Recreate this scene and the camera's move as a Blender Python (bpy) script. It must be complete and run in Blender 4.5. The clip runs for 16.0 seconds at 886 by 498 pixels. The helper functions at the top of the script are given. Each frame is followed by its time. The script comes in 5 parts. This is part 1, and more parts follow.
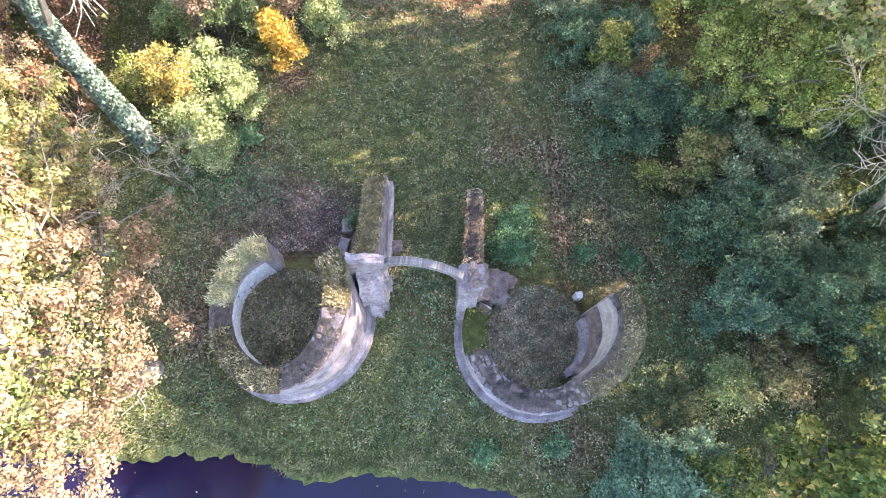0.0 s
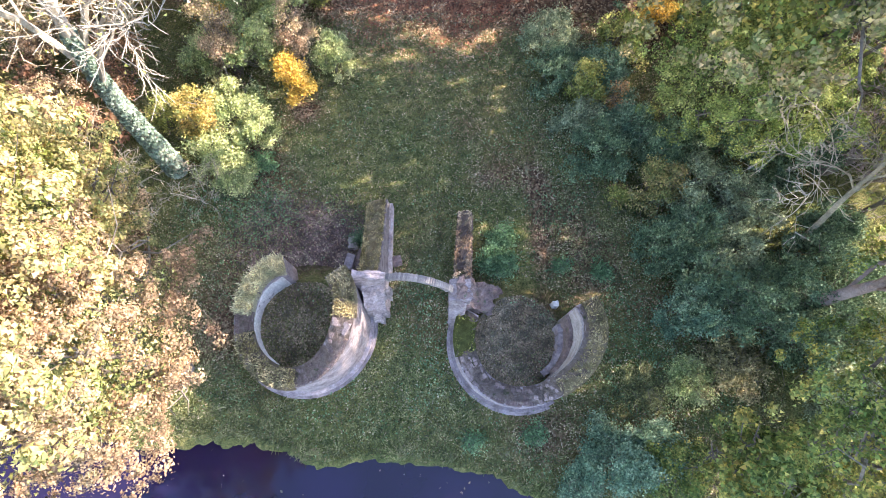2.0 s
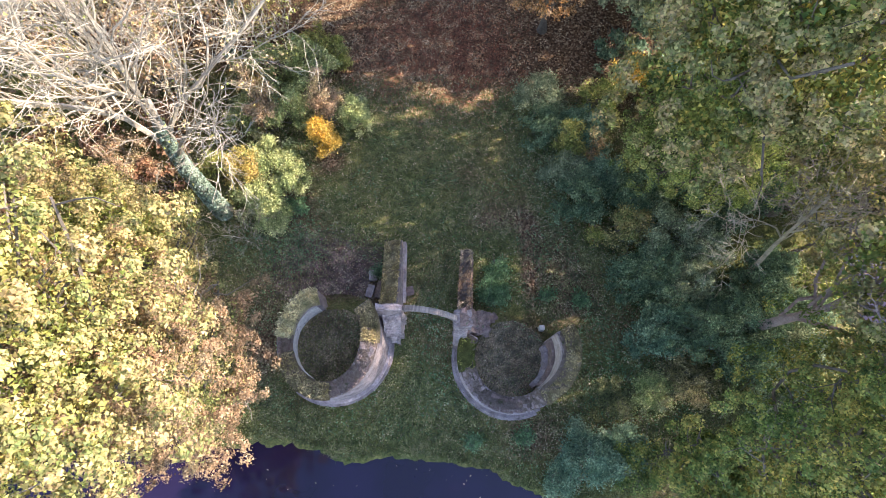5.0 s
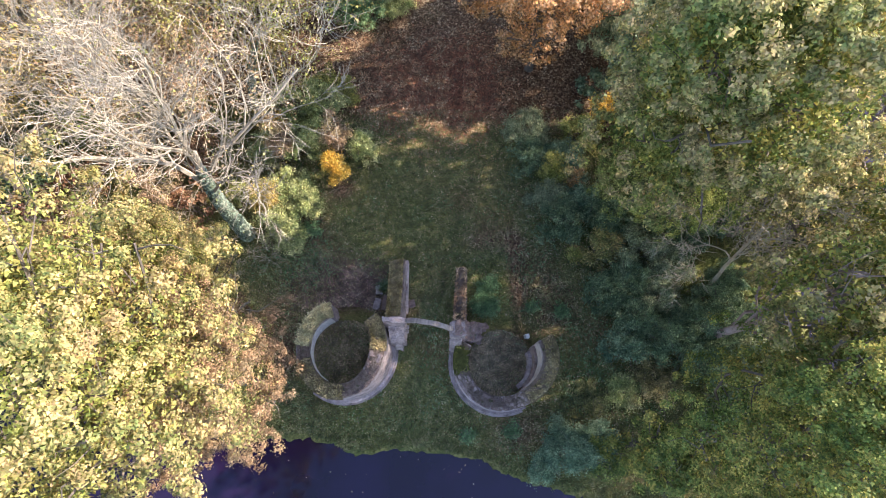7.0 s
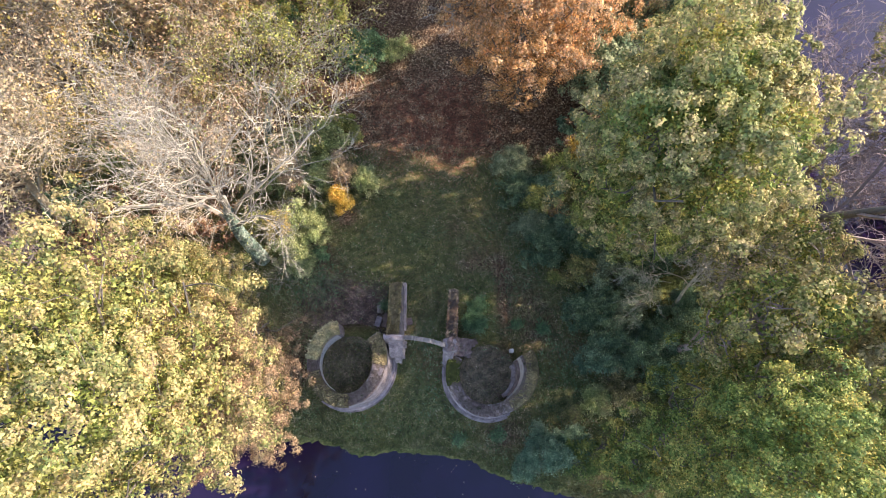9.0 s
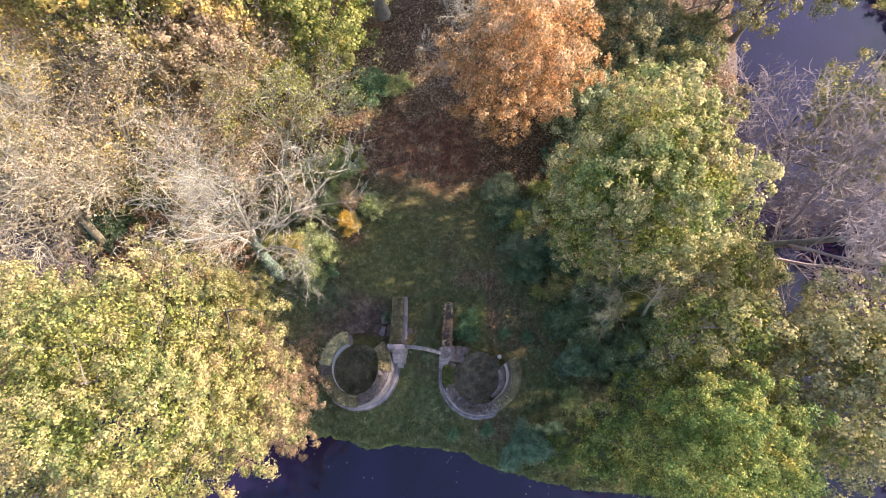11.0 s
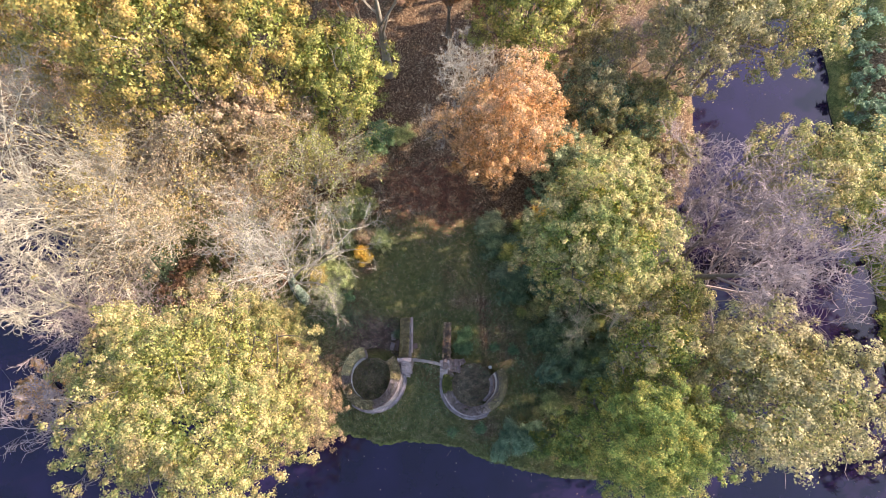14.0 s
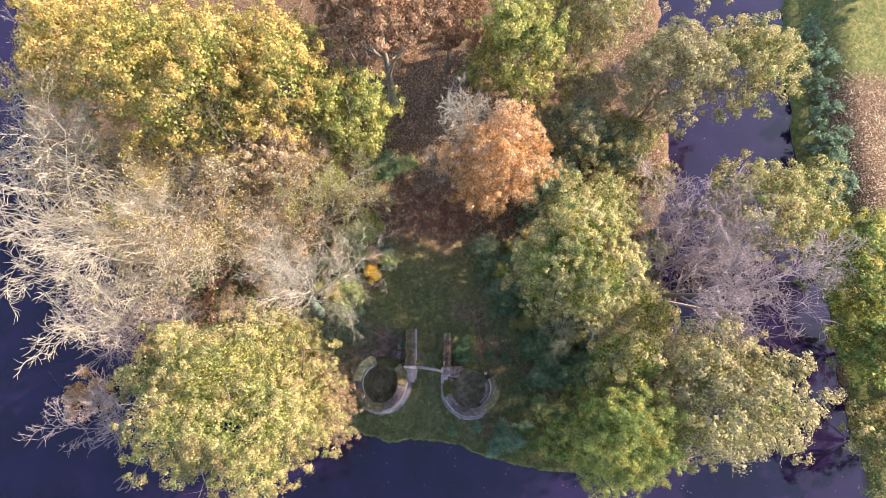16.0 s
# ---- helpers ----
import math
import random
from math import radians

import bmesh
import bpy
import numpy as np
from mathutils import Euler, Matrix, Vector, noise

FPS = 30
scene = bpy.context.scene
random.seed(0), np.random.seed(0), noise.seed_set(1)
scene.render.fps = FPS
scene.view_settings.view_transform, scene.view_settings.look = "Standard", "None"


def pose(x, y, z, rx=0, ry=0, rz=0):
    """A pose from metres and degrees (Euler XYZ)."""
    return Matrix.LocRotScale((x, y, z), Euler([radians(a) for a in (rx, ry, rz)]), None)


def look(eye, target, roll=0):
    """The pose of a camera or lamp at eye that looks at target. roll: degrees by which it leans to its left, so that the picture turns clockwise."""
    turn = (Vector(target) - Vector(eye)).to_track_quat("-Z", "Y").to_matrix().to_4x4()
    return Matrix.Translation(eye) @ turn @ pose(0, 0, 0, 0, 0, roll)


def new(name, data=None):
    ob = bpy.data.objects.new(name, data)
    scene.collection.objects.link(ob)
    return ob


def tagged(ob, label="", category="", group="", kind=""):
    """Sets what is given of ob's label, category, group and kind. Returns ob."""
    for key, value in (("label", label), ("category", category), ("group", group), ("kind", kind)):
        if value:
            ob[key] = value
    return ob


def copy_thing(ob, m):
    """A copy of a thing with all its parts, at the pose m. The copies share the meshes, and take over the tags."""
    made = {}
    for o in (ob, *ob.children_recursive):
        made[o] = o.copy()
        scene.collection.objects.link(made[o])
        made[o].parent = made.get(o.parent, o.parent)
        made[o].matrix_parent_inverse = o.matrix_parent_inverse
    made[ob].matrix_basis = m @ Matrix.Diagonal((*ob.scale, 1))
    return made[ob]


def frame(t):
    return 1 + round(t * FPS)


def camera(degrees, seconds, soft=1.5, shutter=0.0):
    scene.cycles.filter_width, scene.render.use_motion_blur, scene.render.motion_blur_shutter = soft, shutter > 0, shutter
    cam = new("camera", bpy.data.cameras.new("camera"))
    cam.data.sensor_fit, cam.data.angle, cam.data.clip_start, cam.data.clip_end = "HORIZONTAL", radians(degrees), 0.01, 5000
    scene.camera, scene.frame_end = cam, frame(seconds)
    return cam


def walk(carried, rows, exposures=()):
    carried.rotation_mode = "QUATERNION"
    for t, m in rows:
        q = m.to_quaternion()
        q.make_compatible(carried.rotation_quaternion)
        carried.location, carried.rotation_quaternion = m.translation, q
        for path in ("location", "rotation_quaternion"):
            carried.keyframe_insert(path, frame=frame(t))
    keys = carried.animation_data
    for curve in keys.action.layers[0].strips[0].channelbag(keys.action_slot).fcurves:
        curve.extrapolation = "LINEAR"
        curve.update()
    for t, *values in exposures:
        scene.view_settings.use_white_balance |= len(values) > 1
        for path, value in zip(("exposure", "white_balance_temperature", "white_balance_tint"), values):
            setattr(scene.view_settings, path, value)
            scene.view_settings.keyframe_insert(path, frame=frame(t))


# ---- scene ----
# ---------------------------------------------------------------- camera
cam = camera(78.0, 16.0, soft=0.7)
PATH = [
    (0, 0.455, -5.321, 23.245, 17.137, -0.484, 0.000),
    (0.5, 0.629, -5.377, 24.092, 17.110, -0.297, -0.041),
    (1, 0.806, -5.477, 24.978, 17.096, -0.137, -0.136),
    (1.5, 0.896, -5.531, 25.851, 17.031, -0.136, -0.102),
    (2, 0.874, -5.545, 26.659, 16.977, -0.142, -0.064),
    (2.5, 0.779, -5.509, 27.472, 16.943, -0.191, -0.012),
    (3, 0.662, -5.392, 28.315, 16.866, -0.141, -0.018),
    (3.5, 0.558, -5.244, 29.231, 16.937, -0.039, 0.040),
    (4, 0.553, -5.157, 30.199, 16.941, -0.023, 0.070),
    (6.5, 0.859, -5.392, 35.936, 16.805, 0.180, -0.258),
    (7, 0.881, -5.369, 37.107, 16.846, 0.203, -0.212),
    (7.5, 0.883, -5.351, 38.236, 16.925, 0.223, -0.226),
    (8, 0.933, -5.320, 39.389, 16.980, 0.187, -0.231),
    (8.5, 1.044, -5.268, 40.636, 17.059, 0.081, -0.209),
    (9, 1.166, -5.213, 41.974, 17.198, -0.044, -0.220),
    (11.5, 1.512, -4.894, 49.612, 16.561, 0.027, -0.429),
    (12, 1.485, -4.973, 51.215, 16.733, 0.021, -0.512),
    (12.5, 1.464, -5.094, 52.818, 16.982, 0.001, -0.584),
    (13, 1.459, -5.182, 54.417, 17.048, -0.127, -0.697),
    (13.5, 1.492, -5.198, 56.072, 17.074, -0.048, -0.737),
    (14, 1.535, -5.183, 57.775, 17.035, 0.094, -0.802),
    (14.5, 1.555, -5.177, 59.548, 17.020, 0.194, -0.848),
    (15, 1.532, -5.168, 61.400, 17.101, 0.211, -0.855),
    (15.5, 1.440, -5.131, 63.298, 17.096, 0.150, -0.889),
    (16, 1.298, -5.067, 65.228, 16.998, -0.034, -0.945)
]
EXPOSURES = [(0.0, 3.42, 6450, 19), (4.0, 2.76, 6550, 18), (9.0, 2.16, 6720, 19), (16.0, 2.22, 7000, 20)]
walk(cam, [(t, pose(*p)) for t, *p in PATH], EXPOSURES)

# ---------------------------------------------------------------- world and sun
SUN_EL, SUN_FROM = 32.0, 14.5   # elevation, and the direction the light comes from (degrees from +x towards +y)
world = bpy.data.worlds.new("sky")
scene.world = world
world.use_nodes = True
wn = world.node_tree
sky = wn.nodes.new("ShaderNodeTexSky")
sky.sky_type = "NISHITA"
sky.sun_disc = False
sky.sun_elevation = radians(SUN_EL)
sky.sun_rotation = radians(90 - SUN_FROM)
sky.air_density, sky.dust_density, sky.ozone_density = 1.0, 0.9, 1.7
wn.links.new(sky.outputs[0], wn.nodes["Background"].inputs[0])
wn.nodes["Background"].inputs[1].default_value = 0.118
sun = new("sun", bpy.data.lights.new("sun", "SUN"))
sun.data.energy, sun.data.angle, sun.data.color = 2.75, radians(0.6), (1.0, 0.90, 0.76)
_d = Vector((math.cos(radians(SUN_EL)) * math.cos(radians(SUN_FROM)), math.cos(radians(SUN_EL)) * math.sin(radians(SUN_FROM)), math.sin(radians(SUN_EL))))
sun.matrix_world = look(_d * 200, (0, 0, 0))

# ---------------------------------------------------------------- materials
def material(name):
    m = bpy.data.materials.new(name)
    m.use_nodes = True
    n = m.node_tree.nodes
    return m, n, m.node_tree.links, n["Principled BSDF"], n["Material Output"]


def ramp(n, stops):
    r = n.new("ShaderNodeValToRGB")
    e = r.color_ramp.elements
    while len(e) < len(stops):
        e.new(0.5)
    for k, (p, c) in zip(e, stops):
        k.position, k.color = p, (*c, 1)
    return r


def noisetex(n, l, scale, detail=4, rough=0.55, co=None):
    t = n.new("ShaderNodeTexNoise")
    t.inputs["Scale"].default_value, t.inputs["Detail"].default_value, t.inputs["Roughness"].default_value = scale, detail, rough
    if co is not None:
        l.new(co, t.inputs["Vector"])
    return t


def mix(n, l, fac, a, b, blend="MIX"):
    x = n.new("ShaderNodeMix")
    x.data_type, x.blend_type = "RGBA", blend
    for socket, v in ((x.inputs[0], fac), (x.inputs[6], a), (x.inputs[7], b)):
        if isinstance(v, (int, float)):
            socket.default_value = v
        elif isinstance(v, tuple):
            socket.default_value = (*v, 1)
        else:
            l.new(v, socket)
    return x.outputs[2]


def leaf_material(name, c1, c2, c3, clump=0.45, glow=0.36, rough=0.6):
    """Leaves: each leaf takes its own shade, whole boughs drift between the colours."""
    m, n, l, p, out = material(name)
    geo = n.new("ShaderNodeNewGeometry")
    tex = n.new("ShaderNodeTexCoord")
    big = noisetex(n, l, clump, 2, 0.5, tex.outputs["Object"])
    add = n.new("ShaderNodeMath")
    add.operation = "MULTIPLY_ADD"
    l.new(big.outputs[0], add.inputs[0])
    add.inputs[1].default_value = 2.4
    sub = n.new("ShaderNodeMath")
    sub.operation = "MULTIPLY_ADD"
    l.new(geo.outputs["Random Per Island"], sub.inputs[0])
    sub.inputs[1].default_value, sub.inputs[2].default_value = 0.75, -1.07
    l.new(sub.outputs[0], add.inputs[2])
    r = ramp(n, [(0.0, c1), (0.5, c2), (1.0, c3)])
    l.new(add.outputs[0], r.inputs[0])
    dark = n.new("ShaderNodeMath")
    dark.operation = "FRACT"
    mul = n.new("ShaderNodeMath")
    mul.operation = "MULTIPLY"
    mul.inputs[1].default_value = 17.31
    l.new(geo.outputs["Random Per Island"], mul.inputs[0])
    l.new(mul.outputs[0], dark.inputs[0])
    rr = ramp(n, [(0.0, (0.50, 0.50, 0.49)), (0.5, (0.94, 0.94, 0.94)), (1.0, (1.50, 1.46, 1.40))])
    l.new(dark.outputs[0], rr.inputs[0])
    col = mix(n, l, 1.0, r.outputs[0], rr.outputs[0], "MULTIPLY")
    spray = noisetex(n, l, 1.9, 3, 0.6, tex.outputs["Object"])
    sr = ramp(n, [(0.34, (0.52, 0.58, 0.54)), (0.66, (1.34, 1.28, 1.22))])
    l.new(spray.outputs[0], sr.inputs[0])
    col = mix(n, l, 1.0, col, sr.outputs[0], "MULTIPLY")
    l.new(col, p.inputs["Base Color"])
    p.inputs["Roughness"].default_value = rough
    p.inputs["Specular IOR Level"].default_value = 0.3
    tr = n.new("ShaderNodeBsdfTranslucent")
    l.new(col, tr.inputs[0])
    ms = n.new("ShaderNodeMixShader")
    ms.inputs[0].default_value = glow
    l.new(p.outputs[0], ms.inputs[1])
    l.new(tr.outputs[0], ms.inputs[2])
    l.new(ms.outputs[0], out.inputs[0])
    return m


def rough_material(name, stops, scale, fine, bump=0.4, rough=0.9, spots=None, courses=0.0):
    """Stone, bark and the like: two scales of tone, a fine relief, and optional blotches of another colour."""
    m, n, l, p, out = material(name)
    tex = n.new("ShaderNodeTexCoord")
    a = noisetex(n, l, scale, 5, 0.6, tex.outputs["Object"])
    b = noisetex(n, l, fine, 4, 0.65, tex.outputs["Object"])
    r = ramp(n, stops)
    l.new(a.outputs[0], r.inputs[0])
    rr = ramp(n, [(0.25, (0.6, 0.6, 0.6)), (0.75, (1.3, 1.3, 1.3))])
    l.new(b.outputs[0], rr.inputs[0])
    col = mix(n, l, 1.0, r.outputs[0], rr.outputs[0], "MULTIPLY")
    info = n.new("ShaderNodeObjectInfo")
    vr = ramp(n, [(0.0, (0.75, 0.74, 0.74)), (1.0, (1.2, 1.18, 1.15))])
    l.new(info.outputs["Random"], vr.inputs[0])
    col = mix(n, l, 1.0, col, vr.outputs[0], "MULTIPLY")
    if spots:
        c = noisetex(n, l, spots[1], 4, 0.6, tex.outputs["Object"])
        k = ramp(n, [(spots[2], (0, 0, 0)), (spots[2] + 0.1, (1, 1, 1))])
        l.new(c.outputs[0], k.inputs[0])
        col = mix(n, l, k.outputs[0], col, spots[0])
    height = b.outputs[0]
    if courses:
        wv = n.new("ShaderNodeTexWave")
        wv.bands_direction = "Z"
        wv.inputs["Scale"].default_value, wv.inputs["Distortion"].default_value, wv.inputs["Detail"].default_value = courses, 0.5, 3.0
        l.new(tex.outputs["Object"], wv.inputs["Vector"])
        wr = ramp(n, [(0.0, (0.62, 0.6, 0.6)), (0.3, (1, 1, 1))])
        l.new(wv.outputs["Fac"], wr.inputs[0])
        col = mix(n, l, 0.4, col, wr.outputs[0], "MULTIPLY")
        mx = n.new("ShaderNodeMath")
        mx.operation = "MULTIPLY"
        l.new(b.outputs[0], mx.inputs[0])
        l.new(wr.outputs[0], mx.inputs[1])
        height = mx.outputs[0]
    l.new(col, p.inputs["Base Color"])
    p.inputs["Roughness"].default_value = rough
    bp = n.new("ShaderNodeBump")
    bp.inputs["Strength"].default_value, bp.inputs["Distance"].default_value = bump, 0.05
    l.new(height, bp.inputs["Height"])
    l.new(bp.outputs[0], p.inputs["Normal"])
    return m


LEAF = {
    "oak_gold": leaf_material("oak_gold_leaves", (0.200, 0.255, 0.090), (0.420, 0.370, 0.150), (0.520, 0.385, 0.200)),
    "oak_rust": leaf_material("oak_rust_leaves", (0.270, 0.165, 0.105), (0.360, 0.245, 0.150), (0.420, 0.320, 0.200)),
    "yellow": leaf_material("yellow_leaves", (0.295, 0.285, 0.082), (0.535, 0.410, 0.125), (0.590, 0.385, 0.165)),
    "lime": leaf_material("lime_leaves", (0.220, 0.280, 0.070), (0.380, 0.390, 0.120), (0.540, 0.460, 0.160)),
    "tan": leaf_material("tan_leaves", (0.400, 0.280, 0.190), (0.530, 0.400, 0.270), (0.540, 0.460, 0.220)),
    "brown": leaf_material("brown_leaves", (0.220, 0.120, 0.080), (0.330, 0.190, 0.120), (0.400, 0.270, 0.160)),
    "beech": leaf_material("beech_leaves", (0.580, 0.310, 0.120), (0.680, 0.430, 0.220), (0.700, 0.530, 0.380), glow=0.5),
    "olive": leaf_material("olive_leaves", (0.200, 0.250, 0.080), (0.400, 0.375, 0.150), (0.560, 0.440, 0.235)),
    "pale": leaf_material("pale_leaves", (0.270, 0.255, 0.115), (0.385, 0.345, 0.180), (0.430, 0.360, 0.210)),
    "green": leaf_material("green_leaves", (0.125, 0.205, 0.055), (0.260, 0.315, 0.085), (0.520, 0.430, 0.120)),
    # Field maple green, lifted to stand for sunlight that misses the tree.
    "maple": leaf_material("field_maple_leaves", (0.190, 0.285, 0.075), (0.320, 0.390, 0.115), (0.480, 0.490, 0.170)),
    "fresh": leaf_material("fresh_green_leaves", (0.260, 0.340, 0.140), (0.430, 0.485, 0.215), (0.610, 0.610, 0.330)),
    "dark": leaf_material("dark_green_leaves", (0.110, 0.183, 0.106), (0.195, 0.293, 0.168), (0.342, 0.427, 0.246)),
    "teal": leaf_material("blue_green_leaves", (0.122, 0.220, 0.146), (0.207, 0.317, 0.202), (0.342, 0.427, 0.269)),
    "ivy": leaf_material("ivy_leaves", (0.110, 0.165, 0.125), (0.190, 0.260, 0.205), (0.330, 0.390, 0.320), glow=0.15, rough=0.4),
    "nettle": leaf_material("nettle_leaves", (0.110, 0.210, 0.100), (0.170, 0.300, 0.150), (0.270, 0.390, 0.210)),
    "grey": leaf_material("grey_green_leaves", (0.207, 0.268, 0.168), (0.317, 0.378, 0.235), (0.488, 0.512, 0.325)),
    "bank": leaf_material("bank_grass_blades", (0.10, 0.13, 0.05), (0.19, 0.21, 0.09), (0.33, 0.31, 0.17), clump=1.2),
    "dry": leaf_material("dry_grass_blades", (0.600, 0.530, 0.300), (0.770, 0.690, 0.440), (0.860, 0.790, 0.560), clump=1.5),
    "orange": leaf_material("orange_leaves", (0.550, 0.330, 0.050), (0.680, 0.470, 0.100), (0.700, 0.520, 0.170)),
    "straw": leaf_material("straw_blades", (0.330, 0.275, 0.135), (0.500, 0.420, 0.235), (0.640, 0.555, 0.350), clump=1.5),
    "litter": leaf_material("litter_leaves", (0.200, 0.120, 0.075), (0.360, 0.250, 0.160), (0.600, 0.490, 0.340), clump=0.8, glow=0.1),
    "red_litter": leaf_material("red_litter_leaves", (0.170, 0.060, 0.035), (0.290, 0.110, 0.060), (0.480, 0.280, 0.150), clump=0.8, glow=0.1),
    "speck": leaf_material("pale_fallen_leaves", (0.270, 0.215, 0.145), (0.390, 0.325, 0.230), (0.480, 0.420, 0.320), clump=0.8, glow=0.1),
    "dark_litter": leaf_material("dark_fallen_leaves", (0.075, 0.046, 0.044), (0.140, 0.092, 0.086), (0.260, 0.185, 0.165), clump=0.8, glow=0.1),
    "earth": leaf_material("withered_leaves", (0.120, 0.088, 0.055), (0.185, 0.140, 0.092), (0.290, 0.230, 0.160), clump=0.8, glow=0.1),
    "cover": leaf_material("ground_cover_leaves", (0.110, 0.135, 0.058), (0.185, 0.205, 0.086), (0.280, 0.280, 0.130), clump=0.9, glow=0.2),
}
BARK = rough_material("bark", [(0.3, (0.10, 0.085, 0.07)), (0.7, (0.22, 0.19, 0.155))], 3.0, 14.0)
BARK_PALE = rough_material("pale_bark", [(0.3, (0.275, 0.24, 0.17)), (0.7, (0.475, 0.42, 0.31))], 2.0, 12.0)
BARK_GREY = rough_material("grey_bark", [(0.3, (0.26, 0.235, 0.18)), (0.7, (0.465, 0.42, 0.335))], 2.0, 12.0)
BARK_MAUVE = rough_material("mauve_bark", [(0.3, (0.20, 0.155, 0.145)), (0.7, (0.40, 0.32, 0.305))], 2.0, 12.0)
STONE = rough_material("grey_stone", [(0.3, (0.22, 0.175, 0.17)), (0.5, (0.38, 0.315, 0.31)), (0.72, (0.50, 0.43, 0.42))], 1.6, 9.0, 0.9, 0.9, ((0.15, 0.13, 0.12), 2.3, 0.62), 1.9)
BRICK = rough_material("old_brick", [(0.3, (0.12, 0.085, 0.078)), (0.55, (0.23, 0.165, 0.15)), (0.8, (0.36, 0.29, 0.275))], 2.5, 14.0, 0.9, 0.92, ((0.10, 0.11, 0.06), 3.0, 0.60))
PALE_STONE = rough_material("pale_stone", [(0.3, (0.25, 0.22, 0.20)), (0.7, (0.42, 0.375, 0.345))], 2.5, 12.0, 0.6)
PLASTER = rough_material("old_lime_plaster", [(0.3, (0.50, 0.48, 0.45)), (0.7, (0.72, 0.70, 0.66))], 1.8, 10.0, 0.6, 0.9, ((0.28, 0.26, 0.23), 2.6, 0.62))
TURF = rough_material("wall_turf", [(0.3, (0.15, 0.125, 0.075)), (0.55, (0.26, 0.215, 0.13)), (0.75, (0.38, 0.32, 0.21))], 2.0, 18.0, 1.0, 0.95)
CREST = rough_material("crest_rubble", [(0.3, (0.12, 0.092, 0.08)), (0.55, (0.21, 0.165, 0.142)), (0.8, (0.32, 0.275, 0.24))], 5.0, 22.0, 1.2, 0.95, ((0.07, 0.08, 0.035), 2.0, 0.58))
STRAW_SOD = rough_material("straw_sod", [(0.3, (0.36, 0.32, 0.19)), (0.7, (0.58, 0.52, 0.35))], 2.0, 18.0, 1.0, 0.95)
SLAB = rough_material("pink_slab", [(0.3, (0.24, 0.18, 0.165)), (0.7, (0.40, 0.32, 0.295))], 2.5, 14.0, 0.8)
MOSS = rough_material("moss", [(0.3, (0.10, 0.12, 0.03)), (0.7, (0.21, 0.22, 0.06))], 3.0, 20.0, 1.0, 0.95)


def ground_material():
    m, n, l, p, out = material("ground_cover")
    tex = n.new("ShaderNodeTexCoord")
    co = tex.outputs["Object"]
    big = noisetex(n, l, 0.35, 5, 0.6, co)
    mid = noisetex(n, l, 2.2, 5, 0.65, co)
    fine = noisetex(n, l, 11.0, 5, 0.7, co)
    grass = ramp(n, [(0.30, (0.060, 0.074, 0.030)), (0.5, (0.122, 0.136, 0.058)), (0.72, (0.230, 0.215, 0.108))])
    l.new(mid.outputs[0], grass.inputs[0])
    shade = ramp(n, [(0.32, (0.30, 0.34, 0.30)), (0.68, (1.6, 1.52, 1.42))])
    l.new(fine.outputs[0], shade.inputs[0])
    col = mix(n, l, 1.0, grass.outputs[0], shade.outputs[0], "MULTIPLY")
    grain = noisetex(n, l, 38.0, 3, 0.7, co)
    gr = ramp(n, [(0.34, (0.35, 0.36, 0.35)), (0.66, (1.75, 1.7, 1.6))])
    l.new(grain.outputs[0], gr.inputs[0])
    col = mix(n, l, 1.0, col, gr.outputs[0], "MULTIPLY")
    tone = ramp(n, [(0.35, (0.75, 0.9, 0.75)), (0.65, (1.2, 1.1, 0.95))])
    l.new(big.outputs[0], tone.inputs[0])
    col = mix(n, l, 1.0, col, tone.outputs[0], "MULTIPLY")
    vor = n.new("ShaderNodeTexVoronoi")
    vor.inputs["Scale"].default_value = 9.0
    l.new(co, vor.inputs["Vector"])
    lit = ramp(n, [(0.0, (0.045, 0.026, 0.016)), (0.4, (0.105, 0.062, 0.036)), (0.75, (0.175, 0.105, 0.062)), (1.0, (0.34, 0.25, 0.16))])
    sepc = n.new("ShaderNodeSeparateColor")
    l.new(vor.outputs["Color"], sepc.inputs[0])
    l.new(sepc.outputs[0], lit.inputs[0])
    red = ramp(n, [(0.0, (0.05, 0.024, 0.016)), (0.5, (0.12, 0.052, 0.03)), (1.0, (0.25, 0.13, 0.075))])
    l.new(sepc.outputs[1], red.inputs[0])

    def mask(name, jitter):
        at = n.new("ShaderNodeAttribute")
        at.attribute_name = name
        ad = n.new("ShaderNodeMath")
        ad.operation = "MULTIPLY_ADD"
        l.new(fine.outputs[0], ad.inputs[0])
        ad.inputs[1].default_value = jitter
        l.new(at.outputs["Fac"], ad.inputs[2])
        lo = n.new("ShaderNodeMath")
        lo.operation = "SUBTRACT"
        l.new(ad.outputs[0], lo.inputs[0])
        lo.inputs[1].default_value = jitter * 0.5
        ad = lo
        r = ramp(n, [(0.34, (0, 0, 0)), (0.66, (1, 1, 1))])
        l.new(ad.outputs[0], r.inputs[0])
        return r.outputs[0]
    col = mix(n, l, mask("litter", 1.6), col, lit.outputs[0])
    col = mix(n, l, mask("red", 1.2), col, red.outputs[0])
    mud = ramp(n, [(0.3, (0.035, 0.022, 0.015)), (0.7, (0.09, 0.055, 0.04))])
    l.new(mid.outputs[0], mud.inputs[0])
    col = mix(n, l, mask("mud", 0.8), col, mud.outputs[0])
    l.new(col, p.inputs["Base Color"])
    p.inputs["Roughness"].default_value = 0.95
    p.inputs["Specular IOR Level"].default_value = 0.15
    bp = n.new("ShaderNodeBump")
    bp.inputs["Strength"].default_value, bp.inputs["Distance"].default_value = 0.9, 0.12
    l.new(fine.outputs[0], bp.inputs["Height"])
    l.new(bp.outputs[0], p.inputs["Normal"])
    return m


